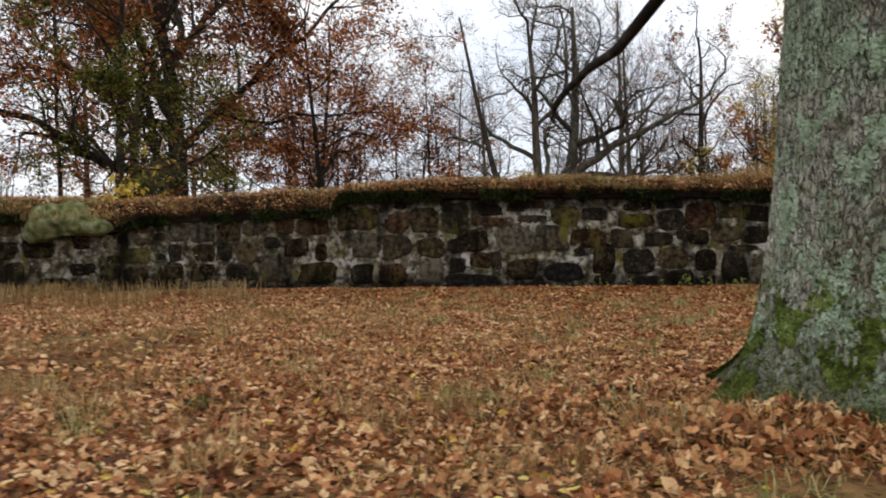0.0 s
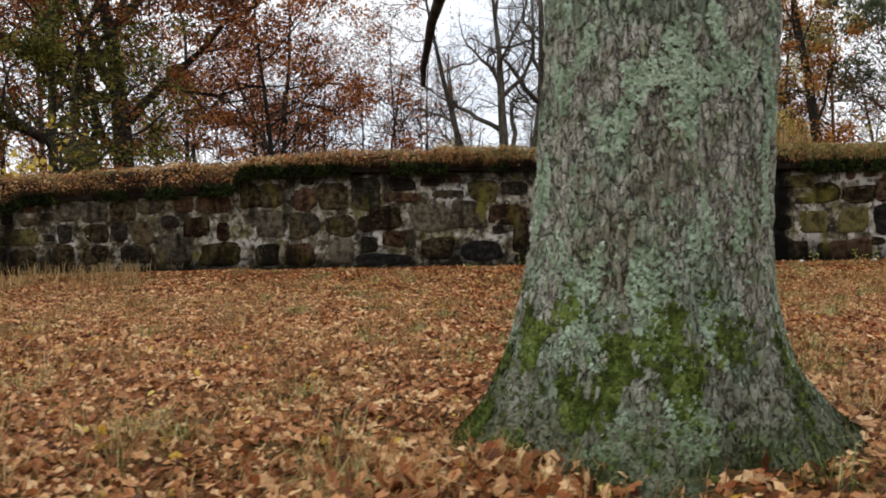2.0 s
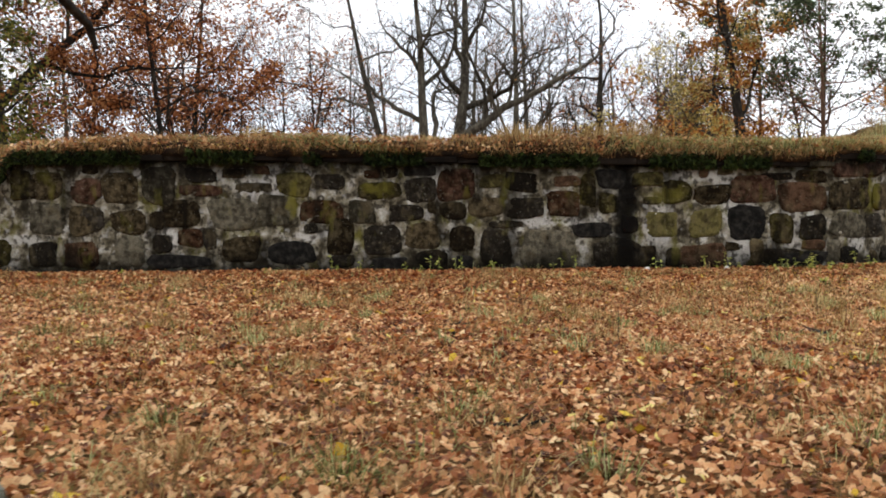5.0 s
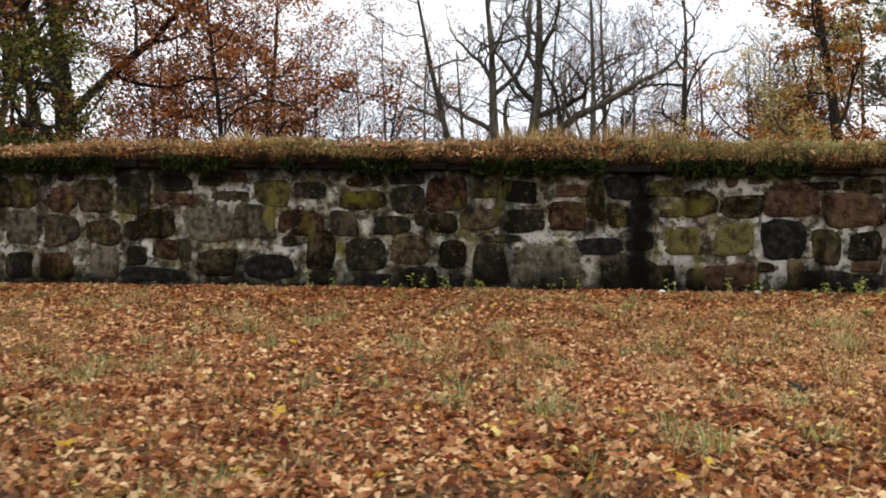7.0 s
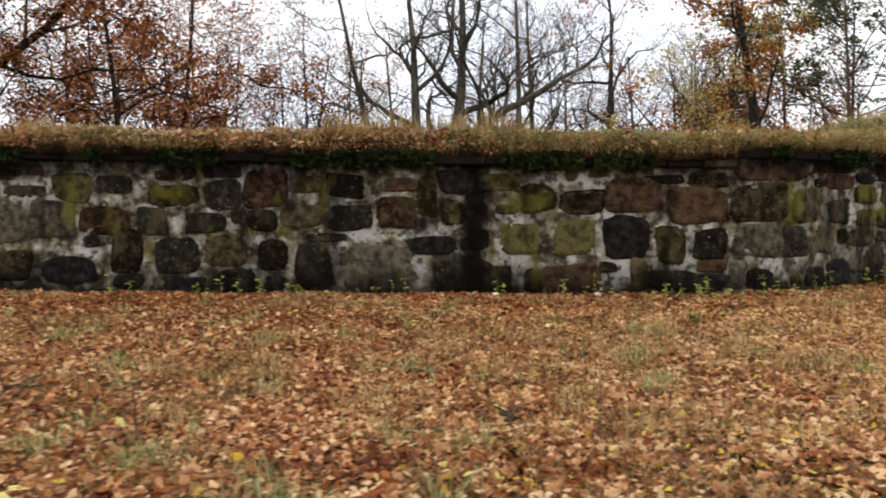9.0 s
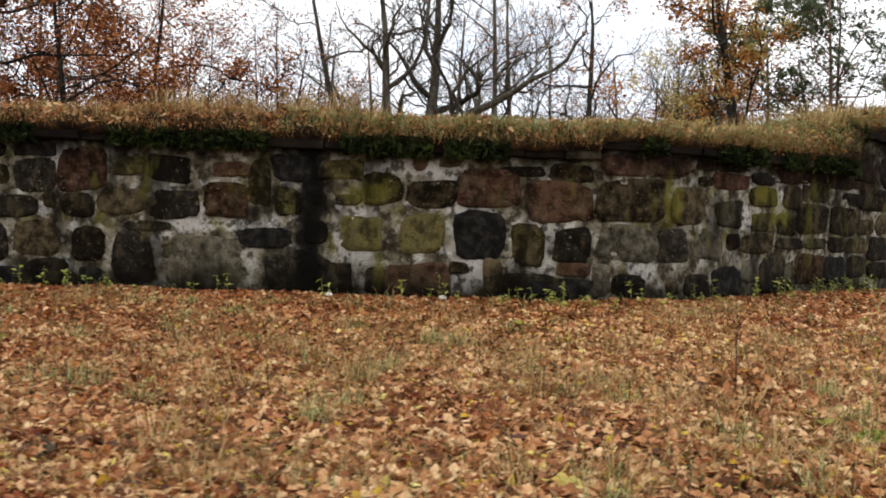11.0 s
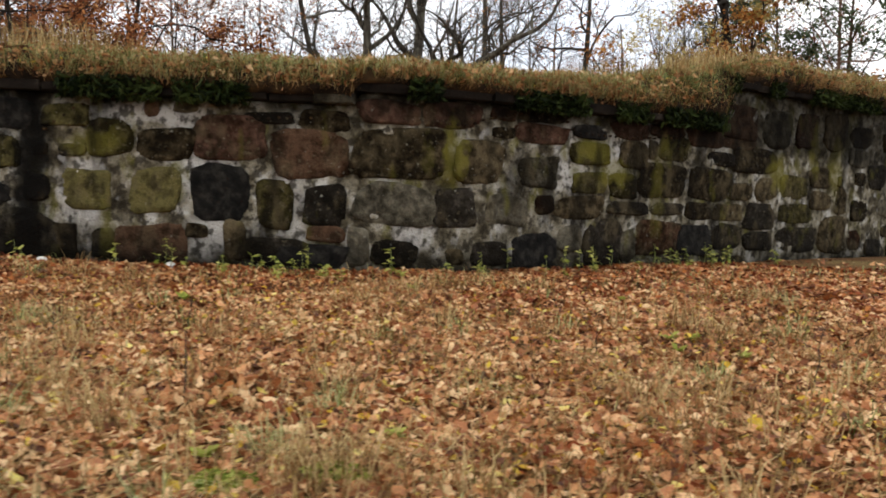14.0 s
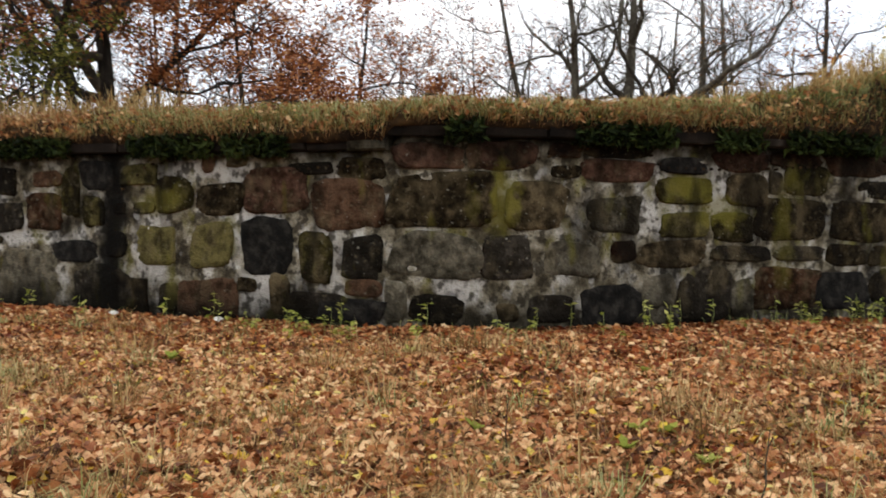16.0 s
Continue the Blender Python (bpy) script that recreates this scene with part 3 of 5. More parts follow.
BAYS.append({'b': [(-5.37, 0.76, 0.65, 0.45), (-5.33, 1.32, 0.58, 0.52), (-4.64, 1.89, 0.62, 0.49), (-4.15, 1.3, 0.59, 0.52)], 'y': [(-5.37, 1.83, 0.59, 0.49), (-3.89, 1.96, 0.7, 0.34), (-3.37, 0.84, 0.89, 0.83)], 'd': [(-4.76, 1.35, 0.41, 0.45), (-4.31, 0.74, 0.74, 0.45), (-3.44, 1.56, 0.52, 0.3)], 'r': [(-3.08, 2.02, 0.49, 0.4)]})
BAYS.append({'r': [(-2.75, 1.4, 0.62, 0.51), (-2.34, 1.98, 0.87, 0.48), (-2.06, 1.31, 0.38, 0.45), (-0.11, 0.67, 0.75, 0.57)], 'g': [(-2.19, 0.71, 0.97, 0.6), (-1.39, 2.23, 0.42, 0.6)], 'd': [(-0.94, 0.68, 0.61, 0.57)], 'b': [(-0.86, 2.2, 0.73, 0.6), (-0.06, 1.38, 0.54, 0.64)], 'y': [(-0.85, 1.47, 0.76, 0.7)], 'R': [(-0.03, 2.05, 0.57, 0.57)]})
BAYS.append({'r': [(0.08, 0.67, 0.35, 0.52), (2.31, 1.03, 0.52, 0.42)], 'R': [(0.15, 2.13, 0.44, 0.48), (2.52, 2.08, 0.97, 0.25)], 'b': [(0.15, 2.58, 0.35, 0.25), (0.8, 2.14, 0.77, 0.66), (0.98, 1.37, 0.74, 0.55), (1.59, 1.41, 0.31, 0.4), (2.18, 1.58, 0.79, 0.62)], 'd': [(0.18, 1.45, 0.53, 0.46), (1.71, 0.9, 0.37, 0.4), (2.56, 2.4, 0.66, 0.33), (2.78, 0.99, 0.3, 0.45)], 'y': [(0.92, 0.73, 0.77, 0.63), (1.61, 2.17, 0.74, 0.77)], 'D': [(2.07, 0.5, 1.46, 0.3)]})
BAYS.append({'y': [(3.26, 1.53, 0.95, 0.67), (3.77, 2.13, 0.73, 0.22), (4.26, 1.6, 0.82, 0.66)], 'b': [(3.34, 2.46, 0.54, 0.2), (3.49, 0.76, 0.89, 0.67), (5.68, 1.02, 0.57, 0.67)], 'g': [(4.6, 2.17, 0.7, 0.53)], 'D': [(4.61, 0.66, 0.99, 0.55)], 'd': [(5.02, 1.21, 0.29, 0.22), (5.44, 2.26, 0.75, 0.33), (5.68, 0.5, 0.57, 0.25)], 'r': [(5.25, 1.61, 0.89, 0.47)]})
BAYS.append({'y': [(6.14, 1.57, 0.57, 0.49)], 'g': [(6.53, 2.03, 0.99, 0.37), (8.99, 2.22, 0.48, 0.32)], 'd': [(6.56, 0.95, 0.85, 0.62), (6.77, 2.43, 0.34, 0.22), (7.06, 1.56, 0.93, 0.38), (7.44, 2.04, 0.62, 0.46), (7.68, 0.5, 0.72, 0.41)], 'D': [(6.7, 0.42, 0.79, 0.27), (7.41, 2.47, 0.61, 0.25), (8.39, 0.47, 0.38, 0.26)], 'b': [(7.45, 1.05, 0.74, 0.54), (7.68, 1.66, 0.21, 0.26), (8.13, 1.59, 0.58, 0.37), (8.32, 0.96, 0.52, 0.54), (8.86, 1.67, 0.76, 0.45)], 'R': [(8.24, 2.18, 0.8, 0.64)]})
BAYS.append({'d': [(9.11, 0.71, 0.68, 0.82), (9.31, 1.29, 0.59, 0.16), (9.65, 2.2, 0.62, 0.45), (9.77, 1.64, 0.74, 0.44), (11.8, 0.57, 1.03, 0.7)], 'y': [(10.29, 0.72, 1.16, 0.97), (11.74, 0.61, 0.79, 0.71)], 'r': [(10.56, 1.72, 0.64, 0.56), (10.64, 2.23, 0.57, 0.26)], 'g': [(11.11, 1.99, 0.36, 0.73), (11.53, 1.74, 0.34, 0.45), (11.57, 1.75, 0.44, 0.47)], 'D': [(11.23, 1.15, 0.83, 0.31), (11.48, 1.14, 0.26, 0.24), (11.62, 2.27, 0.56, 0.47)]})
BAYS.append({'d': [(12.04, 1.26, 0.35, 0.43), (12.99, 0.51, 0.32, 0.43)], 'g': [(12.45, 2.26, 0.64, 0.3), (12.79, 1.29, 0.72, 0.57), (13.09, 1.95, 0.64, 0.48), (13.74, 1.3, 0.72, 0.56)], 'b': [(12.46, 0.54, 0.36, 0.53), (13.82, 1.93, 0.77, 0.44), (14.86, 0.64, 0.3, 0.49)], 'r': [(13.67, 0.56, 0.95, 0.48)], 'D': [(14.65, 1.27, 0.74, 0.75)], 'R': [(14.76, 2.02, 0.9, 0.58)]})
BAYS.append({'d': [(15.28, 2.31, 0.7, 0.15), (15.42, 0.53, 0.78, 0.33), (16.07, 1.18, 0.57, 0.53), (17.04, 0.56, 0.64, 0.37), (17.95, 1.17, 0.58, 0.58)], 'g': [(15.4, 1.16, 0.52, 0.64)], 'r': [(15.82, 1.83, 1.0, 0.61), (16.11, 0.79, 0.51, 0.22)], 'D': [(15.93, 0.5, 0.85, 0.28)], 'b': [(16.05, 2.29, 0.67, 0.27), (17.06, 1.91, 1.3, 0.72)], 'y': [(16.53, 0.65, 0.28, 0.46), (16.97, 1.22, 1.07, 0.58)], 'R': [(16.92, 2.45, 0.82, 0.29), (17.85, 2.48, 0.91, 0.34)]})
BAYS.append({'b': [(18.33, 1.86, 0.8, 0.63), (18.67, 2.31, 0.38, 0.17), (19.39, 2.59, 0.97, 0.18), (20.24, 1.28, 1.03, 0.37)], 'd': [(18.51, 0.57, 0.52, 0.35), (20.73, 0.79, 0.81, 0.77)], 'r': [(18.66, 2.57, 0.48, 0.19), (19.51, 1.3, 0.34, 0.3)], 'y': [(18.79, 1.21, 0.8, 0.41), (19.36, 1.77, 0.82, 0.49), (20.04, 0.8, 0.41, 0.38)], 'D': [(19.3, 0.6, 0.87, 0.53), (20.39, 2.46, 0.7, 0.24)], 'R': [(19.42, 2.33, 1.03, 0.27)], 'g': [(20.42, 1.68, 0.71, 0.37), (20.42, 2.12, 0.73, 0.35)]})
BAYS.append({'g': [(21.14, 1.65, 0.63, 0.38), (22.37, 2.33, 0.71, 0.42)], 'R': [(21.25, 2.54, 0.91, 0.28)], 'd': [(21.33, 1.3, 0.91, 0.22), (21.85, 2.29, 0.21, 0.34), (22.29, 1.31, 0.84, 0.22), (23.67, 2.24, 0.67, 0.27), (23.96, 0.85, 0.94, 0.51)], 'y': [(21.36, 0.68, 0.33, 0.53)], 'b': [(21.38, 2.15, 0.61, 0.46), (22.1, 1.78, 1.17, 0.58), (23.1, 1.28, 0.64, 0.3), (23.39, 1.79, 1.2, 0.57), (23.97, 1.3, 0.96, 0.29)], 'r': [(22.05, 0.8, 0.97, 0.62), (22.18, 2.62, 0.86, 0.21), (23.24, 2.59, 0.96, 0.35)], 'D': [(22.99, 0.82, 0.92, 0.52)]})
BAYS.append({'r': [(24.19, 2.53, 1.02, 0.18), (24.23, 2.96, 1.1, 0.6)], 'b': [(24.34, 1.69, 0.69, 0.3), (24.75, 2.25, 1.37, 0.44), (25.11, 1.75, 0.66, 0.43)], 'd': [(24.97, 0.76, 0.9, 0.36), (25.0, 1.23, 0.95, 0.49), (26.27, 0.79, 1.36, 0.51)], 'y': [(25.38, 2.88, 0.92, 0.75)], 'g': [(26.05, 1.8, 0.89, 0.44), (26.11, 1.31, 1.11, 0.36)], 'R': [(26.42, 2.94, 0.91, 0.79)]})
BAYS.append({'b': [(27.02, 2.07, 0.82, 0.4), (27.03, 1.61, 0.86, 0.36), (27.46, 3.03, 0.9, 0.8), (27.61, 0.88, 0.95, 0.74), (27.81, 1.61, 0.42, 0.56)]})
HOLES = [[(12.17, 2.06), (12.62, 2.38), (13.16, 2.48), (13.95, 2.48)], [(15.0, 2.27), (15.52, 2.32), (16.15, 2.31)], [(17.64, 2.35), (18.03, 2.35), (18.42, 2.48), (18.95, 2.6), (19.74, 2.66), (20.05, 2.41), (21.13, 2.42), (22.49, 2.52)]]


def level(table, s):
    """Height at s from a table of (s, z); two rows at nearly one s make a step."""
    return float(np.interp(s, [r[0] for r in table], [r[1] for r in table]))


def wob(x, y, z, f=1.0):
    return noise.noise(Vector((x * f, y * f, z * f)))


def make_wall():
    """Mortared core with an uneven face; the stones sit in it."""
    ss = np.arange(RUN[0][0] + .01, RUN[-1][0] - .5, .06)
    rows = 42
    verts = []
    for s in ss:
        x, y, nx, ny = along(s)
        top = level(TOP, s)
        for j in range(rows):
            z = -.35 + (top + .35) * j / (rows - 1)
            d = .020 * wob(s, z, 3, 4) + .020 * wob(s, z, 9, 11) + .03 * wob(s, z, 5, .9)
            verts.append((x + nx * d, y + ny * d, z))
        verts.append((x - nx * 1.1, y - ny * 1.1, top))
        verts.append((x - nx * 1.1, y - ny * 1.1, -.35))
    k = rows + 2
    faces = []
    for i in range(len(ss) - 1):
        for j in range(k):
            a, b = i * k + j, i * k + (j + 1) % k
            faces.append((a, a + k, b + k, b))
    return tagged(mesh_object("wall_front", verts, faces, M_MORTAR, None, True), "old fortress wall of rough fieldstones in pale lime mortar, damp and streaked", kind="structure")


wall = make_wall()


def make_stone(s, z, w, h, mat, rng, name="stone", proud=.030):
    """A roughly four-cornered block with worn corners and an uneven face, set into the mortar."""
    n = 32 if w * h > .12 else 18
    x, y, nx, ny = along(s)
    tx, ty = -ny, nx
    squ = rng.uniform(.34, .62)
    corner = rng.normal(0, .11, (4, 2))
    ang = rng.uniform(0, 6.28) + np.arange(n) * 2 * math.pi / n
    wobble = 1 + sum(rng.normal(0, .018) * np.cos(m * ang + rng.uniform(0, 6.28)) for m in (2, 3, 4, 5)) + rng.normal(0, .026, n)
    c, q = np.cos(ang), np.sin(ang)
    u, v = np.sign(c) * np.abs(c) ** squ * wobble, np.sign(q) * np.abs(q) ** squ * wobble
    share = [(1 - u) * (1 - v) / 4, (1 + u) * (1 - v) / 4, (1 + u) * (1 + v) / 4, (1 - u) * (1 + v) / 4]
    u = u + sum(k * a for k, (a, b) in zip(share, corner))
    v = v + sum(k * b for k, (a, b) in zip(share, corner))
    lean = rng.normal(0, .010, 2)
    verts, seed = [], rng.uniform(0, 90)
    base = .03 * wob(s, z, 5, .9)
    levels = ((-.06, 1.03), (proud * .45, 1.0), (proud * .95, .955), (proud, .66), (proud, .33))
    for depth, k in levels:
        for a, b in zip(u * k, v * k):
            px, pz = a * w / 2, b * h / 2
            d = depth + base + lean[0] * a + lean[1] * b
            if depth > 0:
                d += .022 * noise.noise(Vector((px * 5, pz * 5, seed))) + .010 * noise.noise(Vector((px * 14, pz * 14, seed)))
            verts.append((x + tx * px + nx * d, y + ty * px + ny * d, z + pz))
    verts.append((x + nx * (proud + base), y + ny * (proud + base), z))
    faces = []
    for r in range(len(levels) - 1):
        faces += [(r * n + i, r * n + (i + 1) % n, r * n + n + (i + 1) % n, r * n + n + i) for i in range(n)]
    last = (len(levels) - 1) * n
    faces += [(last + i, last + (i + 1) % n, len(verts) - 1) for i in range(n)]
    return mesh_object(name, verts, faces, mat, wall, True)


def make_stones():
    rng = np.random.default_rng(5)
    tones = {"b": M_STONE, "d": M_STONE_DARK, "D": M_STONE_BLACK, "r": M_STONE_RED, "R": M_STONE_MAROON, "g": M_STONE_GREEN, "y": M_STONE_GREY}
    taken = []
    for bay in BAYS:
        for tone, rows in bay.items():
            for s, z, w, h in rows:
                taken.append((s, z, w, h))
                make_stone(s, z, w * 1.03, h * 1.03, tones[tone], rng)
    # small stones and the stretches farther off fill up between
    fills = [M_STONE, M_STONE, M_STONE_DARK, M_STONE_GREY, M_STONE_RED]
    for size, tries in ((.6, 900), (.42, 1500), (.26, 1100)):
        for k in range(tries):
            s = rng.uniform(-16, 34)
            drawn = -8.2 < s < 28.0
            if (size > .3 and drawn) or (size < .3 and not drawn):
                continue
            w, h = size * rng.uniform(.8, 1.6), size * rng.uniform(.6, .95)
            z = rng.uniform(.16, level(TOP, s) - h / 2)
            if any(abs(s - a) < (w + c) / 2 + .02 and abs(z - b) < (h + e) / 2 + .02 for a, b, c, e in taken):
                continue
            taken.append((s, z, w, h))
            make_stone(s, z, w, h, fills[rng.integers(0, len(fills))], rng, proud=.022 if size < .3 else .03)


def make_coping():
    """Flat, dark slabs along the wall's top, jutting out."""
    rng = np.random.default_rng(8)
    group = new("coping")
    tagged(group, "dark weathered flat coping slabs atop the stone wall, shade painted in", "coping stones")
    s = -14.0
    while s < 33:
        w = rng.uniform(.55, 1.2)
        if any(abs(s + w - st) < .5 for st in STEPS):
            w = next(st for st in STEPS if abs(s + w - st) < .5) - s
        if w < .2:
            w = .3
        corner = abs(s + w - 16.47) < .01
        a, b = along(s + .015), along(s + w - .015)
        top = level(TOP, s + w / 2)
        t = rng.uniform(.11, .17)
        out = rng.uniform(.12, .2)
        if corner:
            t, out = .24, .2
        v = []
        for (x, y, nx, ny), q in ((a, 0), (b, 1)):
            za = level(TOP, s + .06 if q == 0 else s + w - .06)
            for d, z in ((-.3, 0), (out - .02, 0), (out, .02), (out + .005, t - .02), (out - .025, t), (-.3, t)):
                e = rng.normal(0, .008)
                v.append((x + nx * (d + e), y + ny * (d + e), za + z + rng.normal(0, .005)))
        f = [(i, (i + 1) % 6, (i + 1) % 6 + 6, i + 6) for i in range(6)] + [tuple(range(5, -1, -1)), tuple(range(6, 12))]
        mesh_object("slab", v, f, M_STONE_GREY if corner else M_COPING_SHADED, group)
        s += w


def turf_section(s):
    """Cross-section of the turf: (distance out of the face, height over the masonry)."""
    top = level(TOP, s) + .12
    crest = level(TURF, s) + .07 * wob(s, 1, 3, 1.1) + .05 * wob(s, 8, 3, 3.1)
    rise = crest - top
    lip = .22 + .06 * wob(s, 0, 2, .8) + .05 * wob(s, 4, 2, 2.6)
    pts = [(-.35, -.01), (lip * .5, -.02), (lip - .05, .0 - .05 * abs(wob(s, 1, 7, 2.2)))]
    pts += [(lip, rise * .22), (lip - .06, rise * .52), (lip - .25, rise * .80), (lip - .55, rise * .95), (-.9, rise), (-1.9, rise * 1.02 + .0), (-3.2, rise * .9), (-4.6, -.6), (-6.5, -top - .1)]
    return top, pts


def make_turf():
    ss = np.arange(-16, 34, .08)
    verts, faces = [], []
    k = None
    for s in ss:
        x, y, nx, ny = along(s)
        bx = (0.0, -1.0) if s < 15 else (nx, ny)
        top, pts = turf_section(s)
        k = len(pts)
        for i, (d, h) in enumerate(pts):
            e = .05 * wob(s, d, h, 2.5) + .03 * wob(s, d, h, 7)
            verts.append((x + nx * (d + e * (i > 1)), y + ny * (d + e * (i > 1)), top + h + e * (i > 2)))
    for i in range(len(ss) - 1):
        for j in range(k - 1):
            a = i * k + j
            faces.append((a, a + 1, a + k + 1, a + k))
    turf = tagged(new("turf_bank"), "thick overhanging turf of dark peat on top of the stone wall", "turf")
    lip = [f for n, f in enumerate(faces) if n % (k - 1) < 5]
    back = [f for n, f in enumerate(faces) if n % (k - 1) >= 5]
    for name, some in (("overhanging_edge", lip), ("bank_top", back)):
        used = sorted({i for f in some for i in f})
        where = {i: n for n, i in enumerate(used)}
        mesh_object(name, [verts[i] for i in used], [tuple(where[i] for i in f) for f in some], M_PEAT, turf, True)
    return turf


def turf_point(s, u, rng):
    """A point on the turf at s; u from the lip (0) over the front to the back (1)."""
    x, y, nx, ny = along(s)
    top, pts = turf_section(s)
    pts = pts[2:10]
    q = u * (len(pts) - 1)
    i = min(int(q), len(pts) - 2)
    d = pts[i][0] + (pts[i + 1][0] - pts[i][0]) * (q - i)
    h = pts[i][1] + (pts[i + 1][1] - pts[i][1]) * (q - i)
    return (x + nx * d, y + ny * d, top + h), (nx, ny)


BLADE = np.array([(-.03, 0, 0), (.03, 0, 0), (.05, .10, .55), (-.0, .10, .55), (.06, .34, 1.0)])
BLADE_FACES = [(0, 1, 2, 3), (3, 2, 4, 4)]


def blades(name, pts, out, rng, size, mat, label, lean=.35, lo=.5, hi=1.5, parent=None):
    """Bent blades of grass, two quads... one quad and a tip, leaning out by chance."""
    n = len(pts)
    a = rng.uniform(0, 2 * math.pi, n)
    h = size * rng.uniform(lo, hi, n)
    wd = .004 + .014 * h
    bend = rng.uniform(.15, lean * 2.6, n)
    dx, dy = np.cos(a) + out[:, 0], np.sin(a) + out[:, 1]
    L = np.hypot(dx, dy) + 1e-6
    dx, dy = dx / L, dy / L
    sx, sy = -dy * wd / 2, dx * wd / 2
    z = np.zeros(n)
    b0 = pts + np.stack([sx, sy, z], 1)
    b1 = pts - np.stack([sx, sy, z], 1)
    mid = pts + np.stack([dx * bend * h * .35, dy * bend * h * .35, h * .6], 1)
    m0, m1 = mid + np.stack([sx, sy, z], 1) * .8, mid - np.stack([sx, sy, z], 1) * .8
    tip = pts + np.stack([dx * bend * h * 1.1, dy * bend * h * 1.1, h * np.clip(1 - .5 * bend, .25, 1)], 1)
    v = np.stack([b0, b1, m1, m0, tip], 1).reshape(-1, 3)
    k = np.arange(n)[:, None] * 5
    f = [tuple(r) for r in (k + np.array([[0, 1, 2, 3]])).tolist()] + [tuple(r) for r in (k + np.array([[3, 2, 4]])).tolist()]
    return tagged(mesh_object(name, v, f, mat, parent), label, "grass", kind="stuff")


OAK_LEAF = np.array([(-.5, 0, .04), (-.22, -.25, .0), (-.02, -.15, .06), (.2, -.32, .12), (.5, 0, .14), (.2, .3, .02), (-.02, .16, .05), (-.22, .25, .06)])
OAK_FACES = [(0, 1, 6, 7), (1, 2, 5, 6), (2, 3, 4, 5)]
ROUND_LEAF = np.array([(-.5, 0, .03), (-.1, -.33, .0), (.5, 0, .10), (-.1, .33, .06)])
ROUND_FACES = [(0, 1, 2, 3)]


def on_land(rng, n, x0, x1, y0, y1, lift=.012):
    x, y = rng.uniform(x0, x1, n), rng.uniform(y0, y1, n)
    return np.stack([x, y, land(x, y) + lift + rng.uniform(0, .025, n)], 1)


def keep_front(p, gap=.03):
    """Only the points in front of the wall's foot line."""
    fx, fy = [q[0] for q in FOOT], [q[1] for q in FOOT]
    return p[(p[:, 1] < np.interp(p[:, 0], fx, fy) - gap) & (np.hypot(p[:, 0] - OAK[0], p[:, 1] - OAK[1]) > OAK_R * .98)]


# ---- the oak beside the path ----
OAK_TWIST = 1.1


def oak_radius(a, z):
    r = .672 - .012 * z + .58 * math.exp(-max(z, -.2) / .45)
    lobes = .5 * math.cos(3 * a + .6) + .35 * math.cos(5 * a + 2.1 + .3 * z) + .25 * math.cos(8 * a + 1.0)
    r += lobes * (.02 + .40 * math.exp(-max(z, -.1) / .34))
    r += .012 * math.cos(2 * a + 1)
    east = (a + .17 + math.pi) % (2 * math.pi) - math.pi
    r -= .24 * math.exp(-max(z, 0) / .9) * math.exp(-(east / .55) ** 2)
    return r


def oak_lean(z):
    return .055 * (z - .9) if z > .9 else 0.0


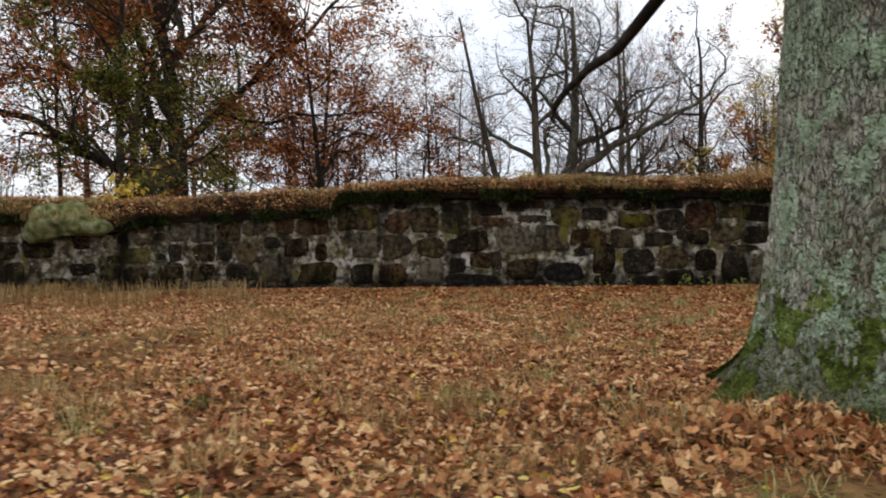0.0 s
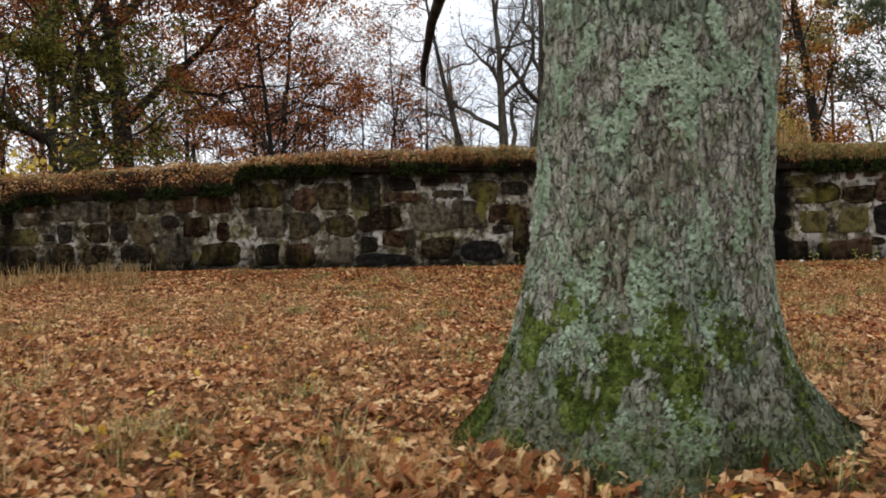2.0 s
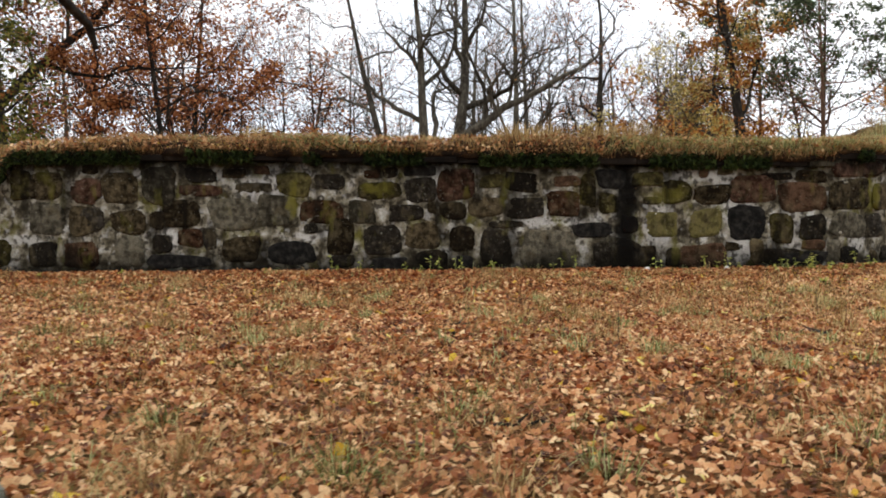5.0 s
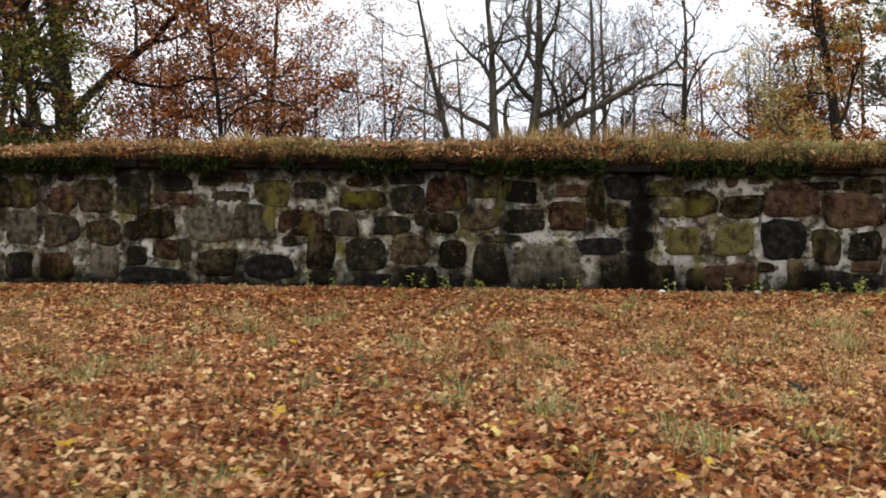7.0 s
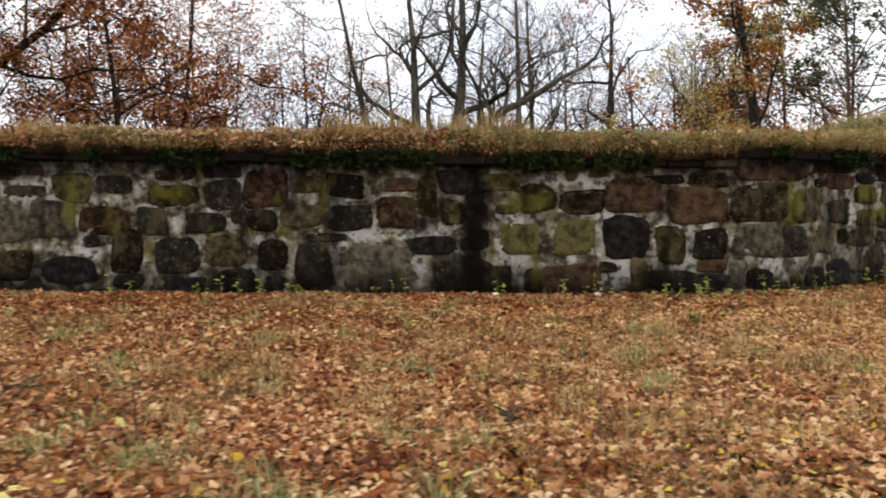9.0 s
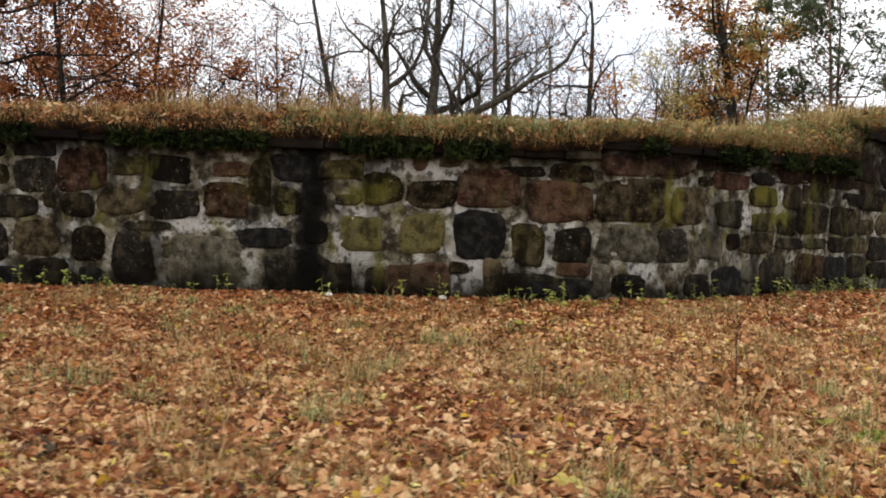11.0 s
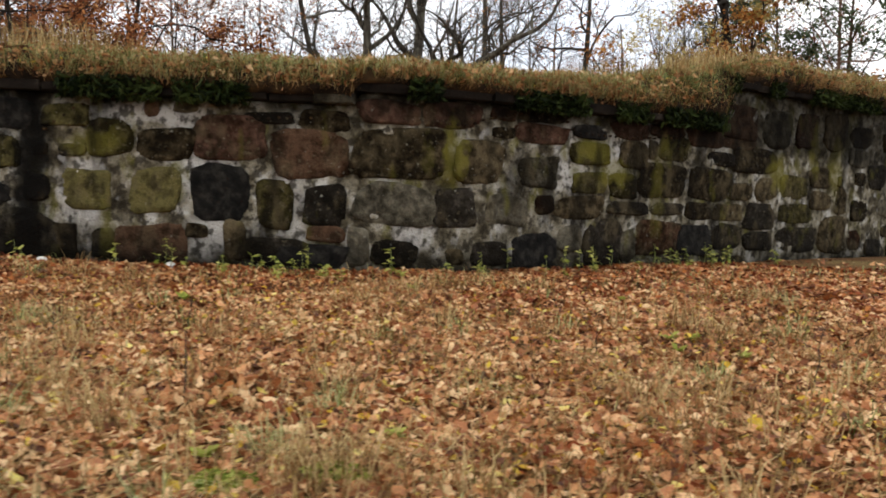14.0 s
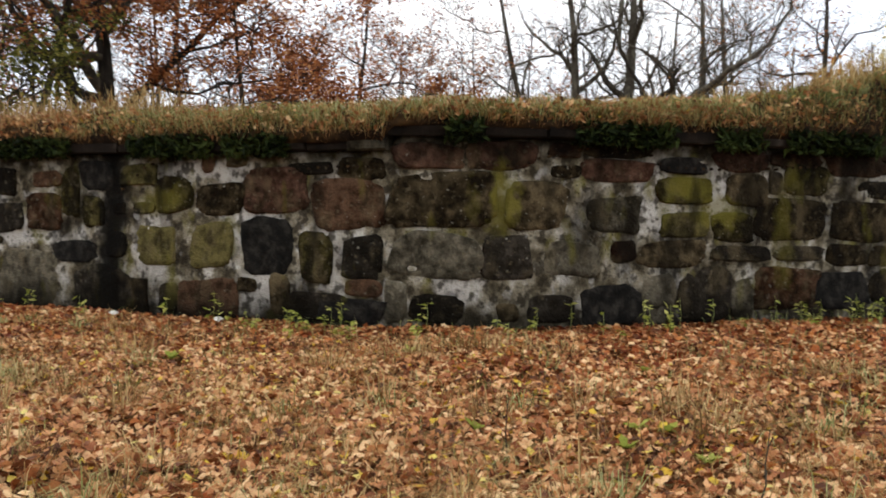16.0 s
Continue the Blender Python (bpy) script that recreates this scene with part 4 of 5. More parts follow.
def make_oak():
    oak = tagged(new("oak_tree"), "massive old oak with furrowed grey lichened bark and mossy roots", "tree")
    oak.location = (OAK[0], OAK[1], 0)
    na, nz, top = 440, 340, 4.6
    verts = []
    for j in range(nz + 1):
        q = j / nz
        z = -.25 + (top + .25) * q
        for i in range(na):
            a = 2 * math.pi * i / na
            r = oak_radius(a, z)
            u = a * .72 + .10 * noise.noise(Vector((math.cos(a) * 3, math.sin(a) * 3, z * 3)))
            p = Vector((math.cos(a + .03 * z) * 11.0, math.sin(a + .03 * z) * 11.0, z * 4.2))
            w = Vector((noise.noise(p * .6), noise.noise(p * .6 + Vector((9, 0, 0))), noise.noise(p * .6 + Vector((0, 9, 0)))))
            dist, _ = noise.voronoi(p * 1.25 + w * .9)
            plate = min((dist[1] - dist[0]) * 2.2, 1.0)
            furrow = plate ** .55
            fine = noise.noise(Vector((math.cos(a) * 40, math.sin(a) * 40, z * 22)))
            big = noise.noise(Vector((math.cos(a) * 2.2, math.sin(a) * 2.2, z * 1.6)))
            r += .042 * (furrow - .75) + .010 * fine + .022 * big
            verts.append((r * math.cos(a) + oak_lean(z), r * math.sin(a), z))
    i = np.arange(na)
    f = np.stack([i, (i + 1) % na, (i + 1) % na + na, i + na], 1)
    f = (f[None] + (np.arange(nz) * na)[:, None, None]).reshape(-1, 4)
    mesh_object("trunk", verts, f, M_BARK, oak, True)
    g = Growth(77, .2, 0, .25)
    g.branch((.19, 0, 4.25), np.array([.04, .0, 1.0]), 13, .63, 0, (), .3, .3)
    for az, up, z, ln, r in ((40, .35, 4.6, 8, .28), (110, .5, 5.2, 8, .26), (200, .4, 5.0, 8, .28), (290, .35, 5.6, 8, .25), (340, .6, 7, 8, .22), (70, .6, 8, 7, .2), (160, .6, 9, 7, .2), (250, .7, 9.5, 6, .18)):
        d = unit(np.array([math.cos(radians(az)), math.sin(radians(az)), up]))
        g.branch((.2, 0, z), d, ln, r, 1, (8, 6, 5), .3, .25)
    v, f = tubes(g.trunk, 16)
    mesh_object("upper_trunk", v, f, M_TRUNK, oak, True)
    grown_limbs(g, 7, M_TRUNK, oak)
    v, f = tubes(g.twigs, 3)
    tagged(mesh_object("twig_tangle", v, f, M_TRUNK, oak), kind="stuff")
    # the low limb with a broken end
    segs = [(np.array(p) - np.array((OAK[0], OAK[1], 0)), np.array(q) - np.array((OAK[0], OAK[1], 0)), ra, rb) for p, q, ra, rb in zip(OAK_LIMB, OAK_LIMB[1:], (.09, .075, .065, .06, .055, .05), (.075, .065, .06, .055, .05, .035))]
    v, f = tubes(segs, 8)
    mesh_object("hanging_limb", v, f, M_TRUNK_DARK, oak, True)
    rng = np.random.default_rng(12)
    # crusts of lichen and tufts of moss on the bark
    for name, n, lo, hi, size, mat in (("lichen", 22000, .2, 3.4, .021, M_LICHEN), ("moss", 12000, -.05, 1.0, .03, M_MOSS)):
        pts = []
        while len(pts) < n:
            a, z = rng.uniform(0, 2 * math.pi), rng.uniform(lo, hi)
            if name == "moss":
                z = lo + (hi - lo) * rng.random() ** 1.8
            m = noise.noise(Vector((math.cos(a) * 4.5, math.sin(a) * 4.5, z * 3.6 + (5 if name == "moss" else 0))))
            side = 1 if name == "lichen" else .12 + .88 * max(0, math.cos(a - 3.3))
            if rng.random() > side * (.02 + 3.4 * max(m - .08, 0)):
                continue
            r = oak_radius(a, z) + .006
            pts.append((a, z, r))
        pts = np.array(pts)
        ca, sa = np.cos(pts[:, 0]), np.sin(pts[:, 0])
        off = np.stack([pts[:, 2] * ca + np.clip(.055 * (pts[:, 1] - .9), 0, None), pts[:, 2] * sa, pts[:, 1]], 1)
        s = size * rng.uniform(.35, 1.3, n)
        z0 = np.zeros(n)
        # rows of the matrix take (out, side, up)
        turn = np.stack([ca, -sa, z0, sa, ca, z0, z0, z0, z0 + 1], 1).reshape(n, 3, 3) * s[:, None, None]
        spin = rng.uniform(0, 6.28, n)
        cs, sn = np.cos(spin), np.sin(spin)
        z1 = np.zeros(n)
        rx = np.stack([z1 + 1, z1, z1, z1, cs, -sn, z1, sn, cs], 1).reshape(n, 3, 3)
        shape = np.array([(.16, .1, .05), (.0, .75, .1), (.15, .2, .3), (-.05, -.2, .75), (.2, -.3, .1), (.0, -.7, -.4), (.2, .0, -.25), (-.05, .45, -.65)])
        scatter(name, (turn @ rx, off), shape, [(0, 1, 2), (0, 2, 3), (0, 3, 4), (0, 4, 5), (0, 5, 6), (0, 6, 7), (0, 7, 1)], mat, "pale green lichen crusts on the bark" if name == "lichen" else "bright green moss over the roots", parent=oak)
    return oak


make_oak()


# ---- trees beyond the wall ----
def make_woods():
    bare = [make_tree("bare_tree", "tall bare tree with grey-green bark and fine leafless twigs", 10 + k, 27, .42, (9, 7, 4, 3), M_TRUNK, M_F_ORANGE, 900, .2, gnarl=.22, first=.28, upward=.35) for k in range(2)]
    thin = [make_tree("slender_tree", "slender dark-stemmed tree with thin bare branches and a few brown leaves", 20 + k, 22, .17, (14, 6, 5), M_TRUNK_DARK, M_F_RUST, 1300, .2, gnarl=.2, first=.22, upward=.1, low_leaf=.1, split=False) for k in range(3)]
    rust = [make_tree("rust_oak", "oak still holding its rust-brown leaves", 30 + k, 23, .3, (14, 8, 6), M_TRUNK_DARK, M_F_RUST, 9500 if k == 0 else 5500, .27, gnarl=.28, first=.18, upward=.12, low_leaf=-1, spread=.5, wide=1.25) for k in range(2)]
    kept = bare + thin + rust
    grand = make_tree("spreading_bare_oak", "grand old bare oak with heavy crooked limbs spreading from low down", 41, 26, .75, (9, 8, 6, 4), M_TRUNK, M_F_ORANGE, 500, .16, gnarl=.34, first=.22, upward=.3, stems=2, stout=1.35, wide=1.2)
    leaning = make_tree("leaning_tree", "bare grey trunk leaning over among the other trees", 42, 25, .42, (7, 6, 5, 3), M_TRUNK, None, 0, gnarl=.3, first=.35, lean=(-.42, 0))
    redtip = make_tree("red_tipped_oak", "dark open oak with long level limbs and scraps of red leaves", 44, 25, .5, (10, 5, 5, 3), M_TRUNK_DARK, M_F_RUST, 1300, .26, gnarl=.3, first=.22, upward=.1, stout=1.2)
    pale = make_tree("pale_double_tree", "pale bare tree with two slim upright stems", 45, 22, .3, (12, 6, 5), M_TRUNK, None, 0, gnarl=.16, first=.2, upward=.6, stems=3)
    orange = make_tree("orange_oak", "dark-limbed oak with layers of orange-brown leaves", 47, 24, .62, (11, 7, 6), M_TRUNK_DARK, M_F_ORANGE, 7500, .30, gnarl=.3, first=.2, upward=.1, low_leaf=-1, spread=.45)
    birch = make_tree("yellow_birch", "tall weeping birch with hanging pale yellow leaves", 48, 28, .3, (20, 8, 5), M_TRUNK, M_F_PALE, 15000, .26, gnarl=.2, first=.15, droop=1.6, upward=.0, low_leaf=-1, spread=.5)
    pine = make_tree("pine_tree", "tall pine with a reddish stem and dark green needles high up", 49, 25, .3, (16, 6, 5), M_PINE, M_NEEDLE, 4500, .34, gnarl=.22, first=.4, upward=.0, low_leaf=.25, spread=.3, split=False)
    left = make_tree("great_rust_oak", "great oak with wide dark limbs and dense rust-red autumn leaves", 51, 24, .80, (15, 8, 7, 3), M_TRUNK_DARK, M_F_RUST, 32000, .27, gnarl=.3, first=.14, upward=.06, low_leaf=-1, spread=.5, wide=1.5, stout=1.2)
    green = make_tree("green_tree", "broad tree still green with dark drooping leaves", 53, 17, .28, (16, 7, 6), M_TRUNK_DARK, M_F_GREEN, 12000, .19, gnarl=.26, first=.22, droop=.5, upward=.0, low_leaf=-1, spread=.4)
    shrub = make_tree("yellow_shrub", "small shrub with bright yellow leaves behind the wall", 55, 3.6, .05, (8, 5, 4), M_TRUNK_DARK, M_F_YELLOW, 1500, .16, gnarl=.3, first=.15, low_leaf=-1, spread=.15)
    for ob, x, y, turn, size in ((grand, 7.2, 53, 200, 1), (leaning, 4.6, 55, 0, 1), (redtip, 23.4, 66, 20, 1), (pale, 33.8, 74, 0, 1), (orange, 37, 59, 0, 1.1), (birch, 36.1, 68, 0, 1), (left, -19.1, 29.8, 60, 1), (green, -18.2, 20.5, 0, 1.1), (shrub, -9.7, 5.7, 0, 1.45)):
        ob.matrix_basis = pose(x, y, 0, 0, 0, turn) @ Matrix.Diagonal((size, size, size, 1))
    spots = SPOTS
    for kind, x, y, turn, size in spots:
        src = {"b": bare, "t": thin, "r": rust, "p": [pine], "l": [pale], "g": [green], "o": [orange]}[kind[0]]
        src = src[int(kind[1])] if len(kind) > 1 else src[0]
        ob = copy_thing(src, pose(x, y, 0, 0, 0, turn))
        ob.scale = (size, size, size)
    for ob, x, y in zip(kept + [pine], (-28, 44, -6, 12.5, 27, -27, 40, 44.5), (92, 96, 104, 99, 104, 60, 96, 74)):
        ob.matrix_basis = pose(x, y, 0, 0, 0, 40)


SPOTS = [("t0", -4.8, 58.8, 10, 1), ("t1", -9.5, 67.8, 80, 1), ("t2", -2.8, 66.9, 200, 1.05), ("t0", -12.9, 63, 150, .95), ("t1", -16, 65.7, 250, 1), ("r0", -15.5, 54.4, 0, 1.1), ("b0", 14.8, 61.2, 40, 1), ("b1", 16.6, 66.7, 120, .95),
         ("b0", 10.8, 70, 200, .9), ("t2", 19.5, 75, 20, 1), ("b1", 12.0, 80, 300, .85), ("t0", 27, 82, 60, .9), ("l0", 38.5, 84, 90, 1)]
SPOTS += [("r1", -33, 52, 10, 1.1), ("t1", -27, 42, 100, 1), ("b0", -41, 58, 50, 1), ("b1", -36, 74, 170, .9), ("r0", -22, 68, 70, 1), ("t2", -24.5, 88, 10, 1), ("r1", -7.5, 72, 200, .9), ("b1", 0.5, 84, 90, .9), ("t1", -29, 33, 220, 1.2), ("r0", -9.5, 32, 150, .8)]
SPOTS += [("p", 46.5, 63, 20, 1), ("p", 49.5, 71, 120, 1.05), ("p", 54, 66, 240, .95), ("p", 59, 60, 300, 1), ("o0", 55, 52, 90, .9), ("r1", 52, 80, 20, 1), ("b0", 63, 70, 10, 1), ("p", 66, 56, 80, 1), ("b1", 31, 90, 20, .9), ("b0", 22, 92, 60, .9), ("r0", 42, 88, 40, .9)]
make_woods()


def make_far_woods():
    """The tangle of thin stems and twigs far behind, as one mesh."""
    rng = np.random.default_rng(3)
    segs = []
    for k in range(300):
        a = rng.uniform(-.95, .95)
        d = rng.uniform(95, 150)
        x, y = 10 + math.sin(a) * d * 1.1, -10 + math.cos(a) * d
        h, r = rng.uniform(13, 22), rng.uniform(.08, .2)
        p = np.array([x, y, -.2])
        dr = unit(np.array([rng.normal(0, .05), 0, 1]))
        for i in range(5):
            q = p + dr * h / 5
            segs.append((p, q, r * (1 - .16 * i), r * (1 - .16 * (i + 1))))
            for j in range(5 if i else 2):
                b = p + (q - p) * rng.random()
                e = unit(np.array([rng.normal(0, 1), rng.normal(0, .6), rng.uniform(.1, 1.0)]))
                m = b + e * rng.uniform(1.5, 3.5)
                segs.append((b, m, r * .35, .03))
                for q2 in range(4):
                    e2 = unit(e + rng.normal(0, .6, 3))
                    c = b + (m - b) * rng.uniform(.3, 1)
                    segs.append((c, c + e2 * rng.uniform(.7, 1.8), .025, .015))
            p, dr = q, unit(dr + rng.normal(0, .07, 3))
    v, f = tubes(segs, 3)
    tagged(mesh_object("far_woods", v, f, M_TRUNK), "far tangle of thin bare trees behind the park", "woods", kind="stuff")
    n = 26000
    a = rng.uniform(-.95, .95, n)
    d = rng.uniform(85, 150, n)
    z = .3 + rng.random(n) ** 1.6 * 14
    pts = np.stack([10 + np.sin(a) * d * 1.1, -10 + np.cos(a) * d, z], 1)
    m = np.array([noise.noise(Vector((p[0] * .12, p[1] * .02, p[2] * .2))) for p in pts])
    pts = pts[m > .02]
    n = len(pts)
    scatter("far_leaves", (turns(rng, n, .7, .34, .5, 1.3), pts), LEAF_SHAPE, [(0, 1, 2, 3)], M_F_ORANGE, "scattered brown and orange leaves left on the far trees", category="leaves")


make_far_woods()

make_turf()
make_coping()


# ---- mossy boulder on the low stretch of the wall ----
def make_boulder():
    bm = bmesh.new()
    bmesh.ops.create_icosphere(bm, subdivisions=5, radius=1)
    x, y, nx, ny = along(-9.0)
    for v in bm.verts:
        p = v.co.copy()
        k = 1 + .5 * noise.noise(p * 1.1 + Vector((3, 0, 0))) + .12 * noise.noise(p * 2.6) + .05 * noise.noise(p * 5)
        v.co = Vector((x + p.x * 1.15 * k, y + .1 + p.y * .7 * k, 2.14 + max(p.z, -.62) * .60 * k * (1 - .25 * p.x)))
    me = bpy.data.meshes.new("boulder")
    bm.to_mesh(me)
    bm.free()
    me.materials.append(M_BOULDER)
    me.shade_smooth()
    tagged(new("boulder", me), "large rounded boulder covered in green moss resting on the low wall", "boulder")


make_boulder()


# ---- grass and leaves on the turf ----
def dress_turf():
    rng = np.random.default_rng(21)

    def spread(n, lo, hi, power=1.0, s0=-15.5, s1=31.5, keep=None):
        pts, outs = [], []
        while len(pts) < n:
            s, u = rng.uniform(s0, s1), lo + (hi - lo) * rng.random() ** power
            if keep and not keep(s, u):
                continue
            p, o = turf_point(s, u, rng)
            pts.append(p)
            outs.append(o)
        return np.array(pts), np.array(outs)

    def patch(seed, cut, f=.55):
        return lambda s, u: noise.noise(Vector((s * f, u * 2.2, seed))) > cut

    p, o = spread(10000, 0, .62)
    blades("rusty_grass", p, o * .7, rng, .17, M_RUST_GRASS, "matted rust-brown grass hanging over the edge of the turf", lean=1.0)
    p, o = spread(19000, .05, .95, keep=patch(3, -.15))
    blades("straw_grass", p, o * .4, rng, .2, M_STRAW, "dry straw-coloured grass on top of the turf", lean=.8)
    p, o = spread(25000, .12, .95, keep=lambda s, u: noise.noise(Vector((s * .5, u * 2, 8))) > (.12 if s < 11.5 else -.5))
    blades("green_grass", p, o * .3, rng, .16, M_GREEN_GRASS, "patches of fresh green grass on top of the turf", lean=.8)
    p, o = spread(9000, .25, .95, s0=12.5, s1=24.5, keep=patch(51, -.2, .9))
    blades("green_grass", p, o * .3, rng, .14, M_GREEN_GRASS, "fresh green grass along the crest of the turf", lean=.8)
    p, o = spread(1500, .55, .95, keep=lambda s, u: noise.noise(Vector((s * .4, 2, 14))) > .34 or (9.2 < s < 11.8 and u > .7))
    blades("tall_dry_grass", p, o * .2, rng, .32, M_STRAW, "tall pale dead grass standing on the turf", lean=.2)
    for s0, s1, n, h in ((9.2, 13.2, 1300, .42), (21.8, 25.5, 700, .42)):
        p, o = spread(n, .45, .95, s0=s0, s1=s1, keep=patch(27, -.2, 1.5))
        blades("tall_dry_grass", p, o * .2, rng, h, M_STRAW, "stand of tall pale dead grass on the turf", lean=.28)
    # dark fern fringe below the lip, its near-black colour deepening the shade band
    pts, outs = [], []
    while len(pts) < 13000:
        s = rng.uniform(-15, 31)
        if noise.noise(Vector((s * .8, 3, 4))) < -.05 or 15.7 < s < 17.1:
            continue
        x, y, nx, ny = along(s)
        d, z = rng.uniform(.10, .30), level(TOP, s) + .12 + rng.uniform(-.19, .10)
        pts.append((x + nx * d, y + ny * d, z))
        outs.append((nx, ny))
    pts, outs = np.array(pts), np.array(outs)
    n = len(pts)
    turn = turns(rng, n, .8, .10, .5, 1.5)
    scatter("fern_fringe", (turn, pts), np.array([(-.5, 0, .3), (-.1, -.22, .1), (.5, 0, -.5), (-.1, .22, .1)]), [(0, 1, 2, 3)], M_FERN_SHADED, "small dark green ferns and ivy hanging under turf, shade painted in", category="ferns")
    p, o = spread(8500, .02, .8)
    p[:, 2] += rng.uniform(.03, .12, len(p))
    scatter("leaves_on_turf", (turns(rng, len(p), .6, .10), p), OAK_LEAF, OAK_FACES, M_LEAF, "brown oak leaves caught in the grass on the wall", category="leaves")
    p, o = spread(420, .1, .7)
    p[:, 2] += .07
    scatter("yellow_leaves_on_turf", (turns(rng, len(p), .6, .07), p), ROUND_LEAF, ROUND_FACES, M_LEAF_YELLOW, "yellow leaves caught in the grass on the wall", category="leaves")


dress_turf()


def dress_boulder():
    rng = np.random.default_rng(61)
    x, y, nx, ny = along(-9.0)
    a, r = rng.uniform(0, 6.28, 1300), np.sqrt(rng.random(1300))
    p = np.stack([x + np.cos(a) * r * 1.5, y + np.sin(a) * r * .8, 2.0 + .42 * np.sqrt(np.clip(1 - r * r * .8, 0, 1))], 1)
    p = p[(r > .62) | (p[:, 0] < x - .3)]
    blades("boulder_grass", p, np.zeros((len(p), 2)), rng, .26, M_STRAW, "dry grass growing over and round the boulder", lean=.6)


dress_boulder()


# ---- leaf litter and grass on the ground ----
def litter():
    rng = np.random.default_rng(33)

    def field(n, band, mat, name, label, shape, faces, size, tilt=.42, keep=None):
        p = keep_front(on_land(rng, n, *band))
        if keep:
            p = p[[keep(q) for q in p]]
        scatter(name, (turns(rng, len(p), tilt, size, .5, 1.35), p), shape, faces, mat, label, category="leaves")

    near, mid = (-1, 22, -20, -8.5), (-9, 25, -9, 3.0)
    field(78000, near, M_LEAF, "fallen_leaves", "thick litter of curled brown oak and maple leaves", OAK_LEAF, OAK_FACES, .085, tilt=.55)
    field(40000, near, M_LEAF, "fallen_leaves", "thick litter of small brown leaves", ROUND_LEAF, ROUND_FACES, .065)
    field(60000, mid, M_LEAF, "fallen_leaves", "thick litter of brown leaves towards the wall", OAK_LEAF, OAK_FACES, .095)
    field(38000, mid, M_LEAF, "fallen_leaves", "small brown leaves towards the wall", ROUND_LEAF, ROUND_FACES, .07)
    field(34000, (10, 25, -9, -1), M_LEAF, "fallen_leaves", "crumpled brown leaves lying thickly before the wall", OAK_LEAF, OAK_FACES, .08, tilt=.6)
    field(24000, (10, 25, -9, -1), M_LEAF, "fallen_leaves", "small brown leaves before the wall", ROUND_LEAF, ROUND_FACES, .06, tilt=.6)
    field(14000, (-22, -1, -21, -1), M_LEAF, "fallen_leaves", "brown leaf litter on the lawn", ROUND_LEAF, ROUND_FACES, .12)
    field(26000, (-6, 25, -2.0, 4), M_LEAF_RED, "red_leaves", "dark red-brown leaves drifted against the foot of the wall", ROUND_LEAF, ROUND_FACES, .1)
    field(9000, (-6, 23, -12, -.2), M_LEAF_RED, "red_leaves", "scattered red-brown leaves", OAK_LEAF, OAK_FACES, .1, keep=lambda q: noise.noise(Vector((q[0] * .35, q[1] * .5, 3))) > 0)
    field(9000, (4, 13, -11, -1), M_LEAF_RED, "red_leaves", "drift of red-brown leaves", OAK_LEAF, OAK_FACES, .09)
    field(4500, (12, 23, -10, -1), M_LEAF_YELLOW, "yellow_leaves", "yellow leaves scattered before the wall", ROUND_LEAF, ROUND_FACES, .07)
    field(3200, (-2, 22, -19, -1), M_LEAF_YELLOW, "yellow_leaves", "single bright yellow leaves among the brown", ROUND_LEAF, ROUND_FACES, .075)
    field(260, (2, 22, -18, -3), M_LEAF_YELLOW, "yellow_leaves", "large yellow maple leaves among the brown", OAK_LEAF, OAK_FACES, .14)

    for band, n in ((near, 34000), (mid, 50000)):
        p = keep_front(on_land(rng, n, *band, lift=.004))
        scatter("leaf_crumbs", (turns(rng, len(p), .5, .042, .5, 1.6), p), ROUND_LEAF, ROUND_FACES, M_LEAF, "broken bits of brown leaves between the whole ones", category="leaves")
    field(22000, (-22, 32, -30, 6), M_LEAF, "fallen_leaves", "brown leaf litter farther over the lawn", ROUND_LEAF, ROUND_FACES, .12)

    for cx, cy, r, n in ((4.75, -16.45, .6, 900), (16.95, -5.6, .3, 260)):
        p = np.stack([rng.normal(cx, r, n), rng.normal(cy, r, n), np.zeros(n)], 1)
        p[:, 2] = land(p[:, 0], p[:, 1]) + rng.uniform(.02, .09, n)
        p = keep_front(p)
        scatter("heaped_leaves", (turns(rng, len(p), .7, .10, .6, 1.3), p), OAK_LEAF, OAK_FACES, M_LEAF, "heap of curled dark red-brown leaves on a low hump of the ground", category="leaves")
        p = p[::2] + np.array([0, 0, -.03])
        blades("hump_grass", p, np.zeros((len(p), 2)), rng, .16, M_STRAW, "withered grass on a low hump of the ground", lean=.7)

    def tufts(n, band, mat, name, label, size, blades_each, r, lean=.7):
        c = keep_front(on_land(rng, n, *band, lift=-.01), .2)
        k = rng.integers(blades_each // 2, blades_each * 2, len(c))
        p = np.repeat(c, k, 0)
        p[:, :2] += rng.normal(0, r, (len(p), 2))
        out = (p - np.repeat(c, k, 0))[:, :2] / r
        p[:, 2] = land(p[:, 0], p[:, 1]) - .01
        blades(name, p, out, rng, size, mat, label, lean=lean)

    tufts(230, (0, 22, -18, -1), M_GREEN_GRASS, "green_tufts", "loose tufts of green grass among the leaves", .2, 26, .07)
    tufts(230, (-4, 22, -18, -1), M_STRAW, "dry_tufts", "loose tufts of bleached grass among the leaves", .24, 30, .09)
    tufts(50, (12, 22, -7.5, -1), M_STRAW, "dry_tufts", "dense tufts of bleached grass among the leaves", .26, 30, .12)
    tufts(70, (-14, -8, -1.6, -.6), M_STRAW, "dry_tufts", "long dry grass round the boulder", .35, 30, .1)

